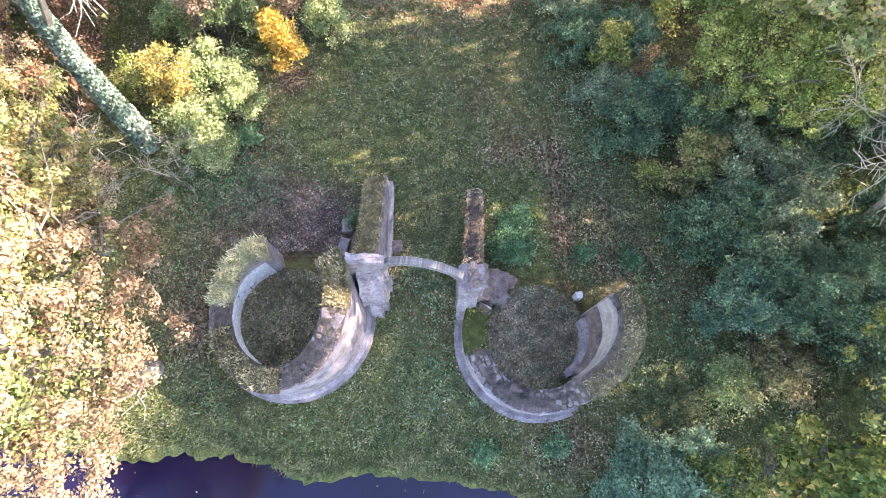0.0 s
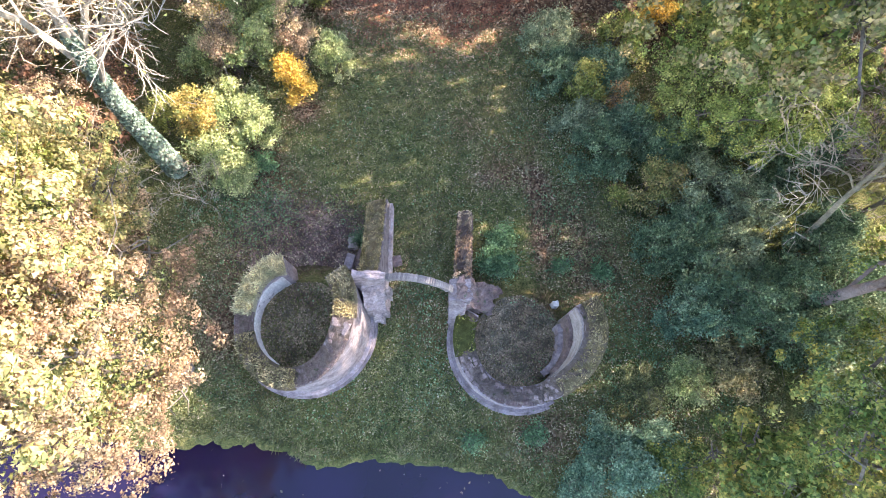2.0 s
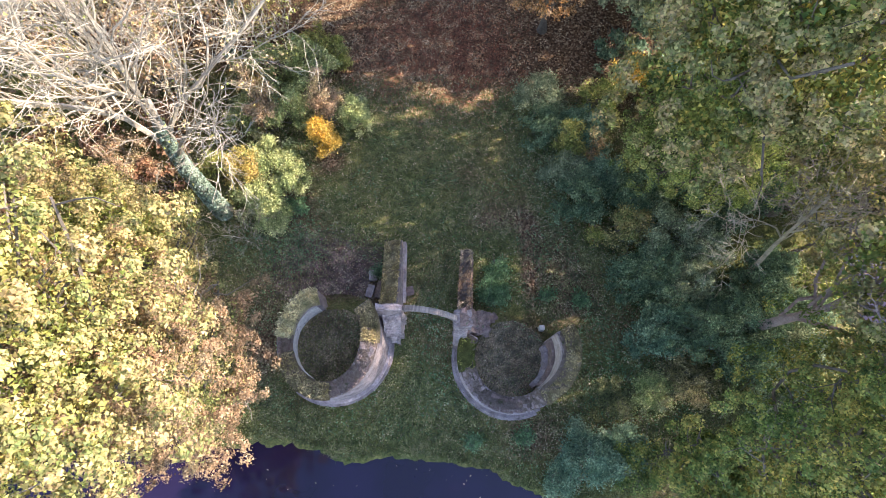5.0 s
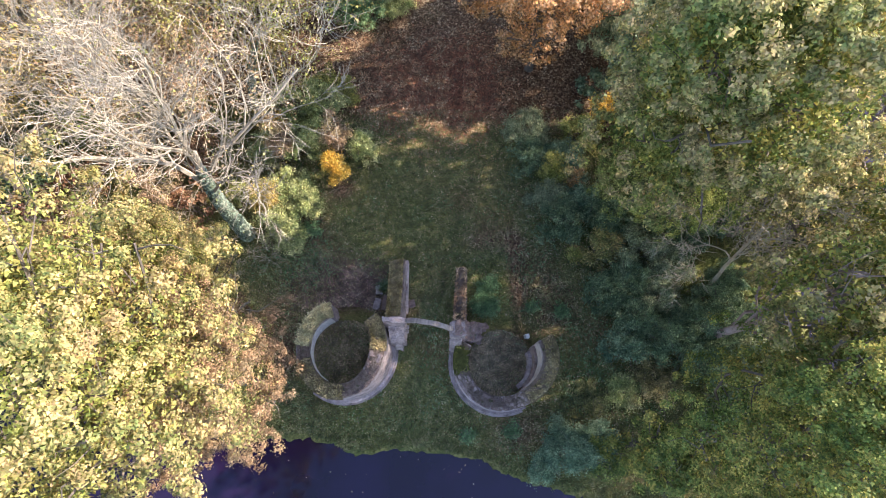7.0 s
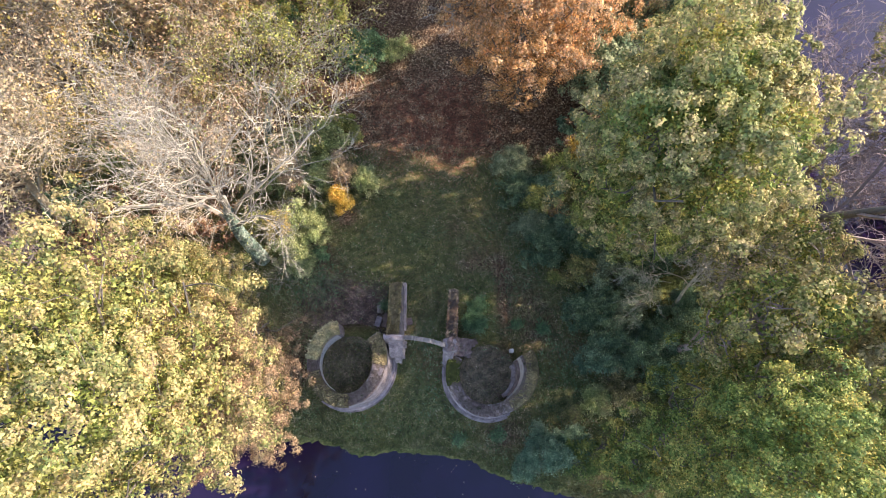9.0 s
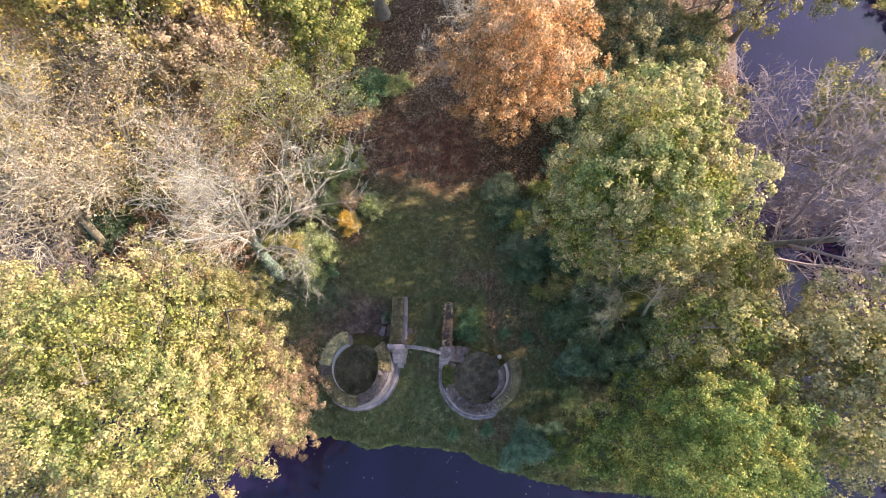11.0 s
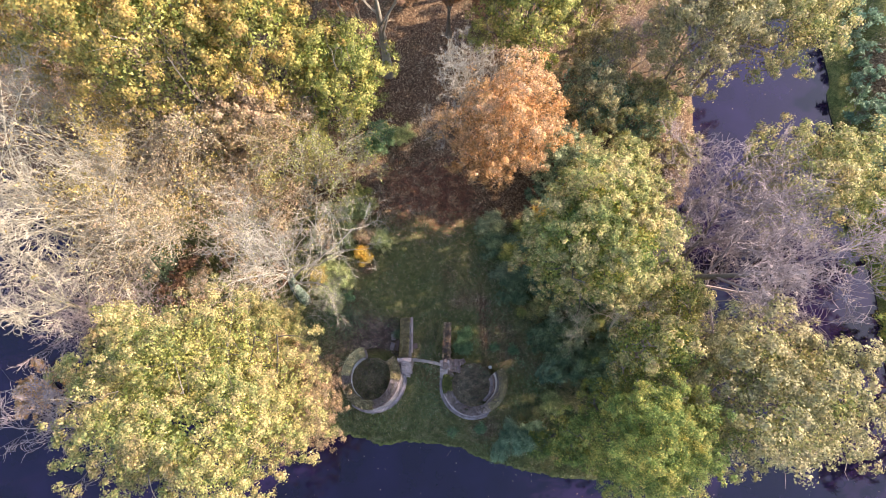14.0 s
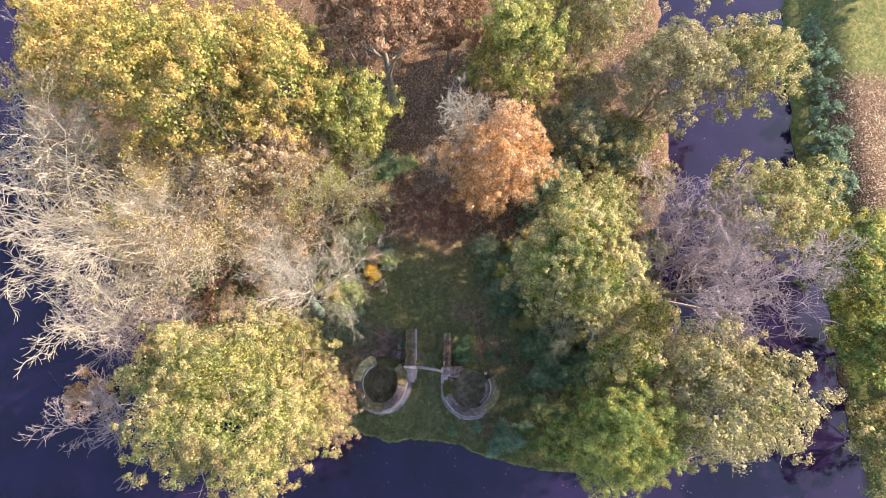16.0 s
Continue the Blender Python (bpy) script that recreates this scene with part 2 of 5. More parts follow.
def water_material():
    m, n, l, p, out = material("moat_water")
    tex = n.new("ShaderNodeTexCoord")
    a = noisetex(n, l, 0.25, 4, 0.5, tex.outputs["Object"])
    # Violet of the reflected sky, mixed into the water's base colour.
    r = ramp(n, [(0.35, (0.010, 0.0052, 0.019)), (0.7, (0.015, 0.0082, 0.033))])
    l.new(a.outputs[0], r.inputs[0])
    l.new(r.outputs[0], p.inputs["Base Color"])
    p.inputs["Roughness"].default_value = 0.06
    p.inputs["IOR"].default_value = 1.33
    p.inputs["Specular IOR Level"].default_value = 0.9
    w = noisetex(n, l, 3.0, 3, 0.5, tex.outputs["Object"])
    bp = n.new("ShaderNodeBump")
    bp.inputs["Strength"].default_value, bp.inputs["Distance"].default_value = 0.08, 0.02
    l.new(w.outputs[0], bp.inputs["Height"])
    l.new(bp.outputs[0], p.inputs["Normal"])
    return m


# ---------------------------------------------------------------- mesh helpers
RNG = np.random.default_rng(7)


def mesh_object(name, verts, faces, mat, parent=None, label="", smooth=False):
    me = bpy.data.meshes.new(name)
    me.from_pydata([tuple(v) for v in verts], [], [tuple(f) for f in faces])
    me.materials.append(mat)
    if smooth:
        me.polygons.foreach_set("use_smooth", [True] * len(me.polygons))
    me.update()
    ob = new(name, me)
    if parent is not None:
        ob.parent = parent
    return tagged(ob, label) if label else ob


def part(name, bm, mat, parent, label=""):
    me = bpy.data.meshes.new(name)
    bm.to_mesh(me)
    bm.free()
    me.materials.append(mat)
    ob = new(name, me)
    ob.parent = parent
    return tagged(ob, label) if label else ob


def quads_object(name, v, mat, parent=None):
    """One mesh of loose quads from an array of corners (n, 4, 3)."""
    n = len(v)
    me = bpy.data.meshes.new(name)
    me.vertices.add(4 * n)
    me.vertices.foreach_set("co", np.ascontiguousarray(v, dtype=np.float32).ravel())
    me.loops.add(4 * n)
    me.loops.foreach_set("vertex_index", np.arange(4 * n, dtype=np.int32))
    me.polygons.add(n)
    me.polygons.foreach_set("loop_start", np.arange(0, 4 * n, 4, dtype=np.int32))
    me.materials.append(mat)
    me.update(calc_edges=True)
    me.validate()
    ob = new(name, me)
    if parent is not None:
        ob.parent = parent
    return ob


def leaf_quads(centres, size, up=0.5, outward=None, rng=RNG, stretch=1.35):
    """Leaf-shaped kites at the centres, turned at random, leaning upwards and outwards."""
    n = len(centres)
    nor = rng.normal(size=(n, 3))
    nor /= np.linalg.norm(nor, axis=1)[:, None]
    nor[:, 2] += up
    if outward is not None:
        nor += outward
    nor /= np.linalg.norm(nor, axis=1)[:, None] + 1e-9
    t = np.cross(nor, rng.normal(size=(n, 3)))
    t /= np.linalg.norm(t, axis=1)[:, None] + 1e-9
    b = np.cross(nor, t)
    s = (size * rng.uniform(0.65, 1.35, n))[:, None]
    bend = nor * s * rng.uniform(-0.25, 0.15, n)[:, None]
    w = s * rng.uniform(0.34, 0.5, n)[:, None]
    a0 = centres - t * s * 0.5 * stretch + bend
    a2 = centres + t * s * 0.5 * stretch + bend
    a1 = centres + b * w + t * s * 0.08
    a3 = centres - b * w + t * s * 0.08
    return np.stack([a0, a1, a2, a3], axis=1)


def tris_object(name, v, mat, parent=None):
    """One mesh of loose triangles from an array of corners (n, 3, 3)."""
    n = len(v)
    me = bpy.data.meshes.new(name)
    me.vertices.add(3 * n)
    me.vertices.foreach_set("co", np.ascontiguousarray(v, dtype=np.float32).ravel())
    me.loops.add(3 * n)
    me.loops.foreach_set("vertex_index", np.arange(3 * n, dtype=np.int32))
    me.polygons.add(n)
    me.polygons.foreach_set("loop_start", np.arange(0, 3 * n, 3, dtype=np.int32))
    me.materials.append(mat)
    me.update(calc_edges=True)
    ob = new(name, me)
    if parent is not None:
        ob.parent = parent
    return ob


def leaf_tris(centres, size, up, outward, rng):
    """Small three-cornered leaves for crowns seen from afar."""
    q = leaf_quads(centres, size * 1.12, up, outward, rng, 1.2)
    return np.stack([q[:, 0], (q[:, 1] - q[:, 0]) * 1.15 + q[:, 0], (q[:, 3] - q[:, 0]) * 1.15 + q[:, 0]], axis=1) * 1.0 + (q[:, 2:3] - q[:, 0:1]) * 0.12


def tubes(lines, sides=5):
    """Tapered tubes along polylines [(points, radii), ...]: verts and faces."""
    verts, faces = [], []
    ca = [(math.cos(2 * math.pi * k / sides), math.sin(2 * math.pi * k / sides)) for k in range(sides)]
    for pts, rad in lines:
        base = len(verts)
        m = len(pts)
        for i in range(m):
            a, b = pts[max(i - 1, 0)], pts[min(i + 1, m - 1)]
            d = np.asarray(b) - np.asarray(a)
            d = d / (np.linalg.norm(d) + 1e-9)
            h = np.array([1.0, 0, 0]) if abs(d[0]) < 0.8 else np.array([0, 1.0, 0])
            u = np.cross(d, h)
            u /= np.linalg.norm(u) + 1e-9
            w = np.cross(d, u)
            for c, s in ca:
                verts.append(pts[i] + (u * c + w * s) * rad[i])
        for i in range(m - 1):
            for k in range(sides):
                k2 = (k + 1) % sides
                faces.append((base + i * sides + k, base + i * sides + k2, base + (i + 1) * sides + k2, base + (i + 1) * sides + k))
        faces.append(tuple(base + (m - 1) * sides + k for k in range(sides)))
    return verts, faces


def bent(a, b, r0, r1, rng, k=5, sway=0.08, sag=0.0):
    a, b = np.asarray(a, float), np.asarray(b, float)
    L = np.linalg.norm(b - a)
    pts, rad = [], []
    off = rng.normal(size=3) * sway * L
    off2 = rng.normal(size=3) * sway * L * 0.6
    for i in range(k):
        f = i / (k - 1)
        p = a + (b - a) * f + off * math.sin(math.pi * f) + off2 * math.sin(2 * math.pi * f)
        p[2] += sag * L * math.sin(math.pi * f)
        pts.append(p)
        rad.append(r0 + (r1 - r0) * f)
    return pts, rad


def plant_root(name, x, y, z, label, category, group=""):
    if z is None:
        z = float(ground_z(x, y))
    e = new(name)
    e.location = (x, y, z)
    e.empty_display_size = 0.3
    return tagged(e, label, category, group)


def trunk_lines(H, r, rng, lean=(0, 0)):
    pts, rad = [], []
    for i in range(8):
        f = i / 7
        flare = 1.0 + 0.7 * max(0, 1 - f * 8)
        pts.append(np.array([lean[0] * f * f + rng.normal() * 0.02 * H * f * (1 - f), lean[1] * f * f + rng.normal() * 0.02 * H * f * (1 - f), -0.25 + f * (H + 0.25)]))
        rad.append(r * flare * (1 - 0.88 * f))
    return pts, rad


def leafy_tree(name, label, x, y, H, rad, mat, leaves, size, seed, group="trees round the ruin", lobes=16, trunk_r=0.35, bark=None,
               low=0.35, gaps=0.25, lean=(0, 0), twigs=60, z=None, clump=1.0, category="tree", inner="", inner_part=0.2, taper=0.0):
    """A tree: trunk, limbs out to the lobes of its crown, and a crown of many small leaves in clumps, with an uneven outline."""
    rng = np.random.default_rng(seed)
    bark = bark or BARK
    root = plant_root(name, x, y, z, label, category, group)
    rx, ry = rad
    zlow = H * low
    cz, rz = (H + zlow) / 2, (H - zlow) / 2
    off = np.array([lean[0], lean[1], 0.0])
    lobe = []
    for i in range(lobes):
        g = (i + 0.5) / lobes
        ph = i * 2.39996 + rng.uniform(-0.4, 0.4)
        el = math.asin(max(-0.75, min(0.97, -0.55 + 1.5 * g + rng.uniform(-0.15, 0.15))))
        k = rng.uniform(0.52, 0.88)
        d = np.array([math.cos(el) * math.cos(ph), math.cos(el) * math.sin(ph), math.sin(el)])
        lobe.append((off + np.array([d[0] * rx * k, d[1] * ry * k, cz + d[2] * rz * k]), rng.uniform(0.24, 0.42) * min(rx, ry) * 0.9))
    tl = trunk_lines(zlow + rz * 0.7, trunk_r, rng, (lean[0] * 0.35, lean[1] * 0.35))
    v, f = tubes([tl], 9)
    mesh_object("trunk", v, f, bark, root, smooth=True)
    for c, r in lobe:
        lines = []
        s = rng.uniform(0.35, 0.95)
        a = tl[0][int(s * 7)]
        lines.append(bent(a, c, trunk_r * 0.33 * (1.15 - s * 0.6), 0.05, rng, 6, 0.07, 0.06))
        for _ in range(max(2, twigs // lobes)):
            d = rng.normal(size=3)
            d[2] = abs(d[2]) * 0.7
            d /= np.linalg.norm(d)
            q = bent(c + (a - c) * rng.uniform(0, 0.35), c + d * r * rng.uniform(0.7, 1.1), 0.045, 0.008, rng, 4, 0.1)
            lines.append(q)
        v, f = tubes(lines, 4)
        mesh_object("limb", v, f, bark, root)
    # rounded sprays of leaves all over an uneven crown, with gaps between the boughs
    per = 84
    nspray = max(40, int(leaves * (1 - inner_part)) // per)
    d = rng.normal(size=(nspray, 3))
    d /= np.linalg.norm(d, axis=1)[:, None]
    d[:, 2] = np.where(d[:, 2] < -0.65, -d[:, 2], d[:, 2])
    bump = np.array([0.44 * noise.noise(Vector(q * 1.9) + Vector((seed, 0, 0))) + 0.30 * noise.noise(Vector(q * 4.3) + Vector((0, seed, 0))) for q in d])
    far = (0.84 + bump) * (1 - np.abs(rng.normal(size=nspray)) * 0.10) + (rng.uniform(size=nspray) < 0.05) * rng.uniform(0, 0.14, nspray)
    hull = np.array([rx, ry, rz])
    sc = d * far[:, None] * hull
    if taper:
        sc[:, :2] *= (1 - taper * (1 - sstep(-0.95, 0.35, sc[:, 2] / rz)))[:, None]
    sc += off + np.array([0, 0, cz])
    hole = np.array([noise.noise(Vector(q * 0.5) + Vector((seed, 0, 0))) for q in sc])
    keep = (rng.uniform(size=nspray) > gaps * 0.3) & (hole > -0.52 + gaps * 0.9)
    sc, d = sc[keep], d[keep]
    face = d / hull
    face /= np.linalg.norm(face, axis=1)[:, None]
    face += np.array([0, 0, 0.55]) + rng.normal(size=d.shape) * 0.25
    face /= np.linalg.norm(face, axis=1)[:, None]
    area = 8.2 * (rx * ry * 0.5 + (rx + ry) * 0.25 * rz)
    sr = math.sqrt(area / (nspray * math.pi)) * clump * rng.uniform(0.65, 1.4, len(sc))
    si = np.repeat(np.arange(len(sc)), per)
    o = rng.normal(size=(len(si), 3))
    o /= np.linalg.norm(o, axis=1)[:, None]
    o += face[si] * 0.75
    o /= np.linalg.norm(o, axis=1)[:, None]
    cen = sc[si] + o * (sr[si] * rng.uniform(0.45, 1.15, len(si)))[:, None] * np.array([1, 1, 0.8]) + rng.normal(size=(len(si), 3)) * 0.05
    tris_object("crown", leaf_tris(cen, size, 0.1, o * 2.2 + face[si] * 0.6, rng), LEAF[mat], root)
    # leaves inside the crown, of the inner colour where one is given
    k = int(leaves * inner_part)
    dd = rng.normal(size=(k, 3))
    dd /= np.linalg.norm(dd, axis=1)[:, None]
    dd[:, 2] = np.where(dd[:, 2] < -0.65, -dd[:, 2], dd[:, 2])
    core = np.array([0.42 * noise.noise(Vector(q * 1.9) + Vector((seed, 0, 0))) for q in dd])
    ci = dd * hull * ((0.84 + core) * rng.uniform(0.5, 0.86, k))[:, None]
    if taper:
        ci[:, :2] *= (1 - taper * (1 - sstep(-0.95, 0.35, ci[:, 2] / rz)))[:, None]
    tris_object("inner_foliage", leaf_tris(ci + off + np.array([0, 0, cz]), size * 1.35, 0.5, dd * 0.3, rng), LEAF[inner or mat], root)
    return root


def bare_tree(name, label, x, y, H, spread, seed, bark, group="trees round the ruin", trunk_r=0.3, fork=0.35, order=4, kids=6, leaves=0, mat="tan", size=0.16,
              z=None, lean=(0, 0), ivy=0.0, droop=0.0, stems=1, category="tree", twig=0.017, fan=0.0, knit=(0.4, 1.0), trunk_bark=None, lift=0.14):
    """A leafless tree: every branch forks into finer ones, down to thin twigs; a few leaves may hang on."""
    rng = np.random.default_rng(seed)
    root = plant_root(name, x, y, z, label, category, group)
    stem, limbs, tips = [], [], []

    def grow(a, d, L, r, depth):
        k = (7, 7, 6, 5, 3)[min(depth, 4)]
        pts, q, h = [a], a, np.array(d)
        turn = rng.normal(size=3) * (0.03, 0.10, 0.13, 0.16, 0.16)[min(depth, 4)]
        for i in range(1, k):
            h = h + turn + rng.normal(size=3) * (0.03, 0.11, 0.20, 0.26, 0.28)[min(depth, 4)]
            h[2] += (0.05 + 0.4 * max(lift - 0.2, 0) * (depth < 3)) * (depth > 0) - droop * 0.35 * (depth > 1)
            h = h / np.linalg.norm(h)
            q = q + h * L / (k - 1)
            pts.append(q)
        rad = [max(r * (1 - 0.66 * i / (k - 1)), twig * 0.55) for i in range(k)]
        if depth == 0:
            stem.append((pts, rad))
        elif depth == 1:
            limbs.append(([(pts, rad)], []))
        else:
            limbs[-1][0 if depth == 2 else 1].append((pts, rad))
        if depth >= order:
            tips.append(pts[-1])
            return
        nk = kids + (2 if depth == 0 else 0) + (2 if fan and depth == 1 else 0)
        first = fork if depth == 0 else 0.22
        for j in range(nk):
            f = first + (1 - first) * (j + rng.uniform(0.2, 0.9)) / nk
            i = min(int(f * (k - 1)), k - 2)
            g = f * (k - 1) - i
            p = pts[i] * (1 - g) + pts[i + 1] * g
            e = pts[i + 1] - pts[i]
            e = e / np.linalg.norm(e)
            if depth == 0:
                az = 2.39996 * j + rng.uniform(-0.35, 0.35)
                dd = np.array([math.cos(az), math.sin(az), 0.0])
            else:
                dd = rng.normal(size=3)
            dd -= e * dd.dot(e)
            dd /= np.linalg.norm(dd) + 1e-9
            ang = rng.uniform(0.35, 0.95) * spread if depth == 0 else rng.uniform(*knit)
            nd = e * math.cos(ang) + dd * math.sin(ang)
            nd[2] += lift if depth == 0 else 0.14 if depth == 1 else 0.08
            nd /= np.linalg.norm(nd)
            if depth == 0:
                ln = H * (fan or 0.42) * rng.uniform(0.75, 1.1) * (1.1 - 0.25 * f)
            else:
                ln = L * rng.uniform(0.40, 0.66) * (1.15 - 0.45 * f)
            grow(p, nd, ln, max(r * (1 - 0.66 * f) * rng.uniform(0.42, 0.62), twig), depth + 1)

    for s in range(stems):
        ph = 2 * math.pi * s / max(stems, 1) + rng.uniform(0, 1)
        t = 0 if stems == 1 else rng.uniform(0.25, 0.6)
        d0 = np.array([math.cos(ph) * t + lean[0], math.sin(ph) * t + lean[1], 1.0])
        d0 /= np.linalg.norm(d0)
        grow(np.array([math.cos(ph) * 0.25 * (stems > 1), math.sin(ph) * 0.25 * (stems > 1), -0.3]), d0, H * ((1.02 - fan) if fan else 0.72), trunk_r, 0)
    v, f = tubes(stem, 9)
    mesh_object("trunk", v, f, trunk_bark or bark, root, smooth=True)
    for thick, thin in limbs:
        v, f = tubes(thick, 4)
        v2, f2 = tubes(thin, 3)
        mesh_object("limb", v + v2, f + [tuple(i + len(v) for i in q) for q in f2], bark, root)
    if leaves:
        tp = np.array(tips)
        c = tp[rng.integers(0, len(tp), leaves)] + rng.normal(size=(leaves, 3)) * 0.25
        tris_object("crown", leaf_tris(c, size, 0.5, None, rng), LEAF[mat], root)
    if ivy:
        pts, rad = stem[0]
        n = int(ivy * 900)
        h = rng.uniform(0.2, ivy, n)
        ph = rng.uniform(0, 2 * math.pi, n)
        zz = np.array([p[2] for p in pts])
        px, py = np.interp(h, zz, [p[0] for p in pts]), np.interp(h, zz, [p[1] for p in pts])
        rr = np.interp(h, zz, rad) * 0.95 + rng.uniform(0.0, 0.11, n) * (1.2 - h / ivy * 0.6)
        dirs = np.stack([np.cos(ph), np.sin(ph), np.zeros(n)], 1)
        c = np.stack([px, py, h], 1) + dirs * rr[:, None]
        quads_object("ivy", leaf_quads(c, 0.12, 0.2, dirs * 1.2, rng), LEAF["ivy"], root)
    return root


def shrub(name, label, x, y, h, r, mat, leaves, size, seed, group="undergrowth", z=0.0, lobes=22, ry=None, category="shrub"):
    """A bush of thin stems under an uneven heap of leaves."""
    rng = np.random.default_rng(seed)
    ry = ry or r
    root = plant_root(name, x, y, z, label, category, group)
    cen, lines, cl = [], [], []
    for i in range(lobes):
        a = i * 2.4 + rng.uniform(-0.5, 0.5)
        k = math.sqrt((i + 0.5) / lobes) * rng.uniform(0.6, 1.05)
        c = np.array([math.cos(a) * r * k, math.sin(a) * ry * k, h * rng.uniform(0.25, 1.0) * (1.1 - 0.5 * k)])
        cl.append((c, rng.uniform(0.12, 0.34) * min(r, ry)))
        lines.append(bent((rng.normal() * 0.12, rng.normal() * 0.12, -0.15), c, 0.035, 0.01, rng, 4, 0.08))
        for _ in range(2):
            lines.append(bent(c * 0.7, c + rng.normal(size=3) * 0.45 * min(r, ry), 0.016, 0.005, rng, 3, 0.1))
    v, f = tubes(lines, 3)
    mesh_object("stem", v, f, BARK, root)
    per = 24
    m = max(lobes, int(leaves * (1.9 if size < 0.17 else 1.15)) // per)
    pick = rng.integers(0, lobes, m)
    d = rng.normal(size=(m, 3))
    d /= np.linalg.norm(d, axis=1)[:, None]
    d[:, 2] = np.where(d[:, 2] < -0.2, -d[:, 2], d[:, 2])
    c = np.array([q for q, _ in cl])[pick] + d * (np.array([s for _, s in cl])[pick] * rng.uniform(0.35, 1.3, m))[:, None] * np.array([1, 1, 0.85])
    c[:, 2] = np.maximum(c[:, 2], 0.06)
    idx = np.repeat(np.arange(m), per)
    p = c[idx] + rng.normal(size=(len(idx), 3)) * np.array([0.15, 0.15, 0.10])
    p[:, 2] = np.maximum(p[:, 2], 0.03)
    tris_object("foliage", leaf_tris(p, size * (0.66 if size < 0.17 else 0.82), 0.6, d[idx] * 0.5, rng), LEAF[mat], root)
    return root

# ---------------------------------------------------------------- ground, moat and far bank
WATER_Z = -0.85
BANK_X = [-90, -50, -38, -28, -20, -12.7, -10.4, -8.1, -6.3, -4.9, -2.6, 1.0, 3.3, 6.0, 9.0, 13.0, 20.0, 33]
BANK_Y = [6, 4, 0.0, -3.8, -6.0, -6.9, -6.7, -6.7, -7.1, -7.8, -7.4, -7.7, -8.2, -9.4, -10.2, -11.0, -11.6, -11.0]
LT = (-5.6, -1.4)     # centres of the two gate towers
RT = (4.5, -2.15)
R_OUT, R_IN = 3.08, 2.15


def wave(x, y, s, k=0.0):
    """Smooth irregular variation, about -1 to 1."""
    return (np.sin(x * s + 1.3 * np.sin(y * s * 0.7 + k) + k) + np.sin(y * s * 1.1 - 0.8 * np.sin(x * s * 0.9 + 2 * k) + 2.1 * k)
            + 0.6 * np.sin((x + y) * s * 1.9 + 3 * k) + 0.6 * np.sin((x - y) * s * 2.3 - k)) / 2.6


def sstep(a, b, v):
    t = np.clip((v - a) / (b - a), 0, 1)
    return t * t * (3 - 2 * t)


def shore(x, y):
    """Metres inland from the water's edge, negative over the moat: the island, and the land beyond the moat."""
    wob = 0.35 * wave(x, y, 0.9, 1.0) + 0.5 * wave(x, y, 0.23, 2.0)
    south = y - np.interp(x, BANK_X, BANK_Y)
    west = x - np.interp(y, [-8, 2, 6, 12, 17, 25, 60], [-28.0, -32.5, -35.0, -38.0, -42.0, -52.0, -62.0])
    east = np.interp(y, [-14, 0, 8, 16, 22, 30, 60], [24.5, 26.0, 26.5, 27.4, 31.3, 32.4, 34.2]) - x
    isle = np.minimum(np.minimum(south + 0.14 * wave(x, y, 3.1, 0.5) + 0.12 * wave(x, y, 6.7, 1.5), west + wob), east + wob)
    far_e = x - 48.6 - np.clip(y - 26, 0, 60) * 0.12
    far_w = -(x + 62.0) - np.clip(y - 12, 0, 60) * 0.5
    far_s = -(y + 26.0)
    far = np.maximum(np.maximum(far_e, far_w), far_s) + wob
    return np.maximum(isle, far)


def ground_z(x, y):
    x, y = np.asarray(x, float), np.asarray(y, float)
    d = shore(x, y)
    z = -2.4 + 2.05 * sstep(-0.75, 0.12, d) + 0.35 * sstep(0.0, 1.8, d)
    land = sstep(0.2, 2.5, d)
    z = z + land * (0.07 * wave(x, y, 0.8, 0.3) + 0.03 * wave(x, y, 2.6, 1.7))
    # filled insides of the towers
    for (cx, cy), h in ((LT, 0.75), (RT, 0.55)):
        r = np.hypot(x - cx, y - cy)
        z = z + h * (1 - sstep(2.3, 2.55, r)) * (1 - sstep(cy + 2.35, cy + 2.6, y))
    # low terrace beside the inner wall
    z = z + 0.38 * sstep(2.2, 2.5, x) * (1 - sstep(5.95, 6.25, x)) * sstep(-0.4, 0.0, y) * (1 - sstep(5.6, 7.2, y))
    # hollow beside the other wall
    z = z - 0.25 * np.exp(-((x + 5.2) / 2.4) ** 2 - ((y - 2.7) / 1.9) ** 2)
    # the moat's outer bank, its steep rise added to turn it from the sun
    z = z + 3.0 * sstep(49.3, 55.5, x - np.clip(y - 26, 0, 60) * 0.12)
    far = np.hypot(x, y)
    return z + 6.0 * sstep(150, 600, far)


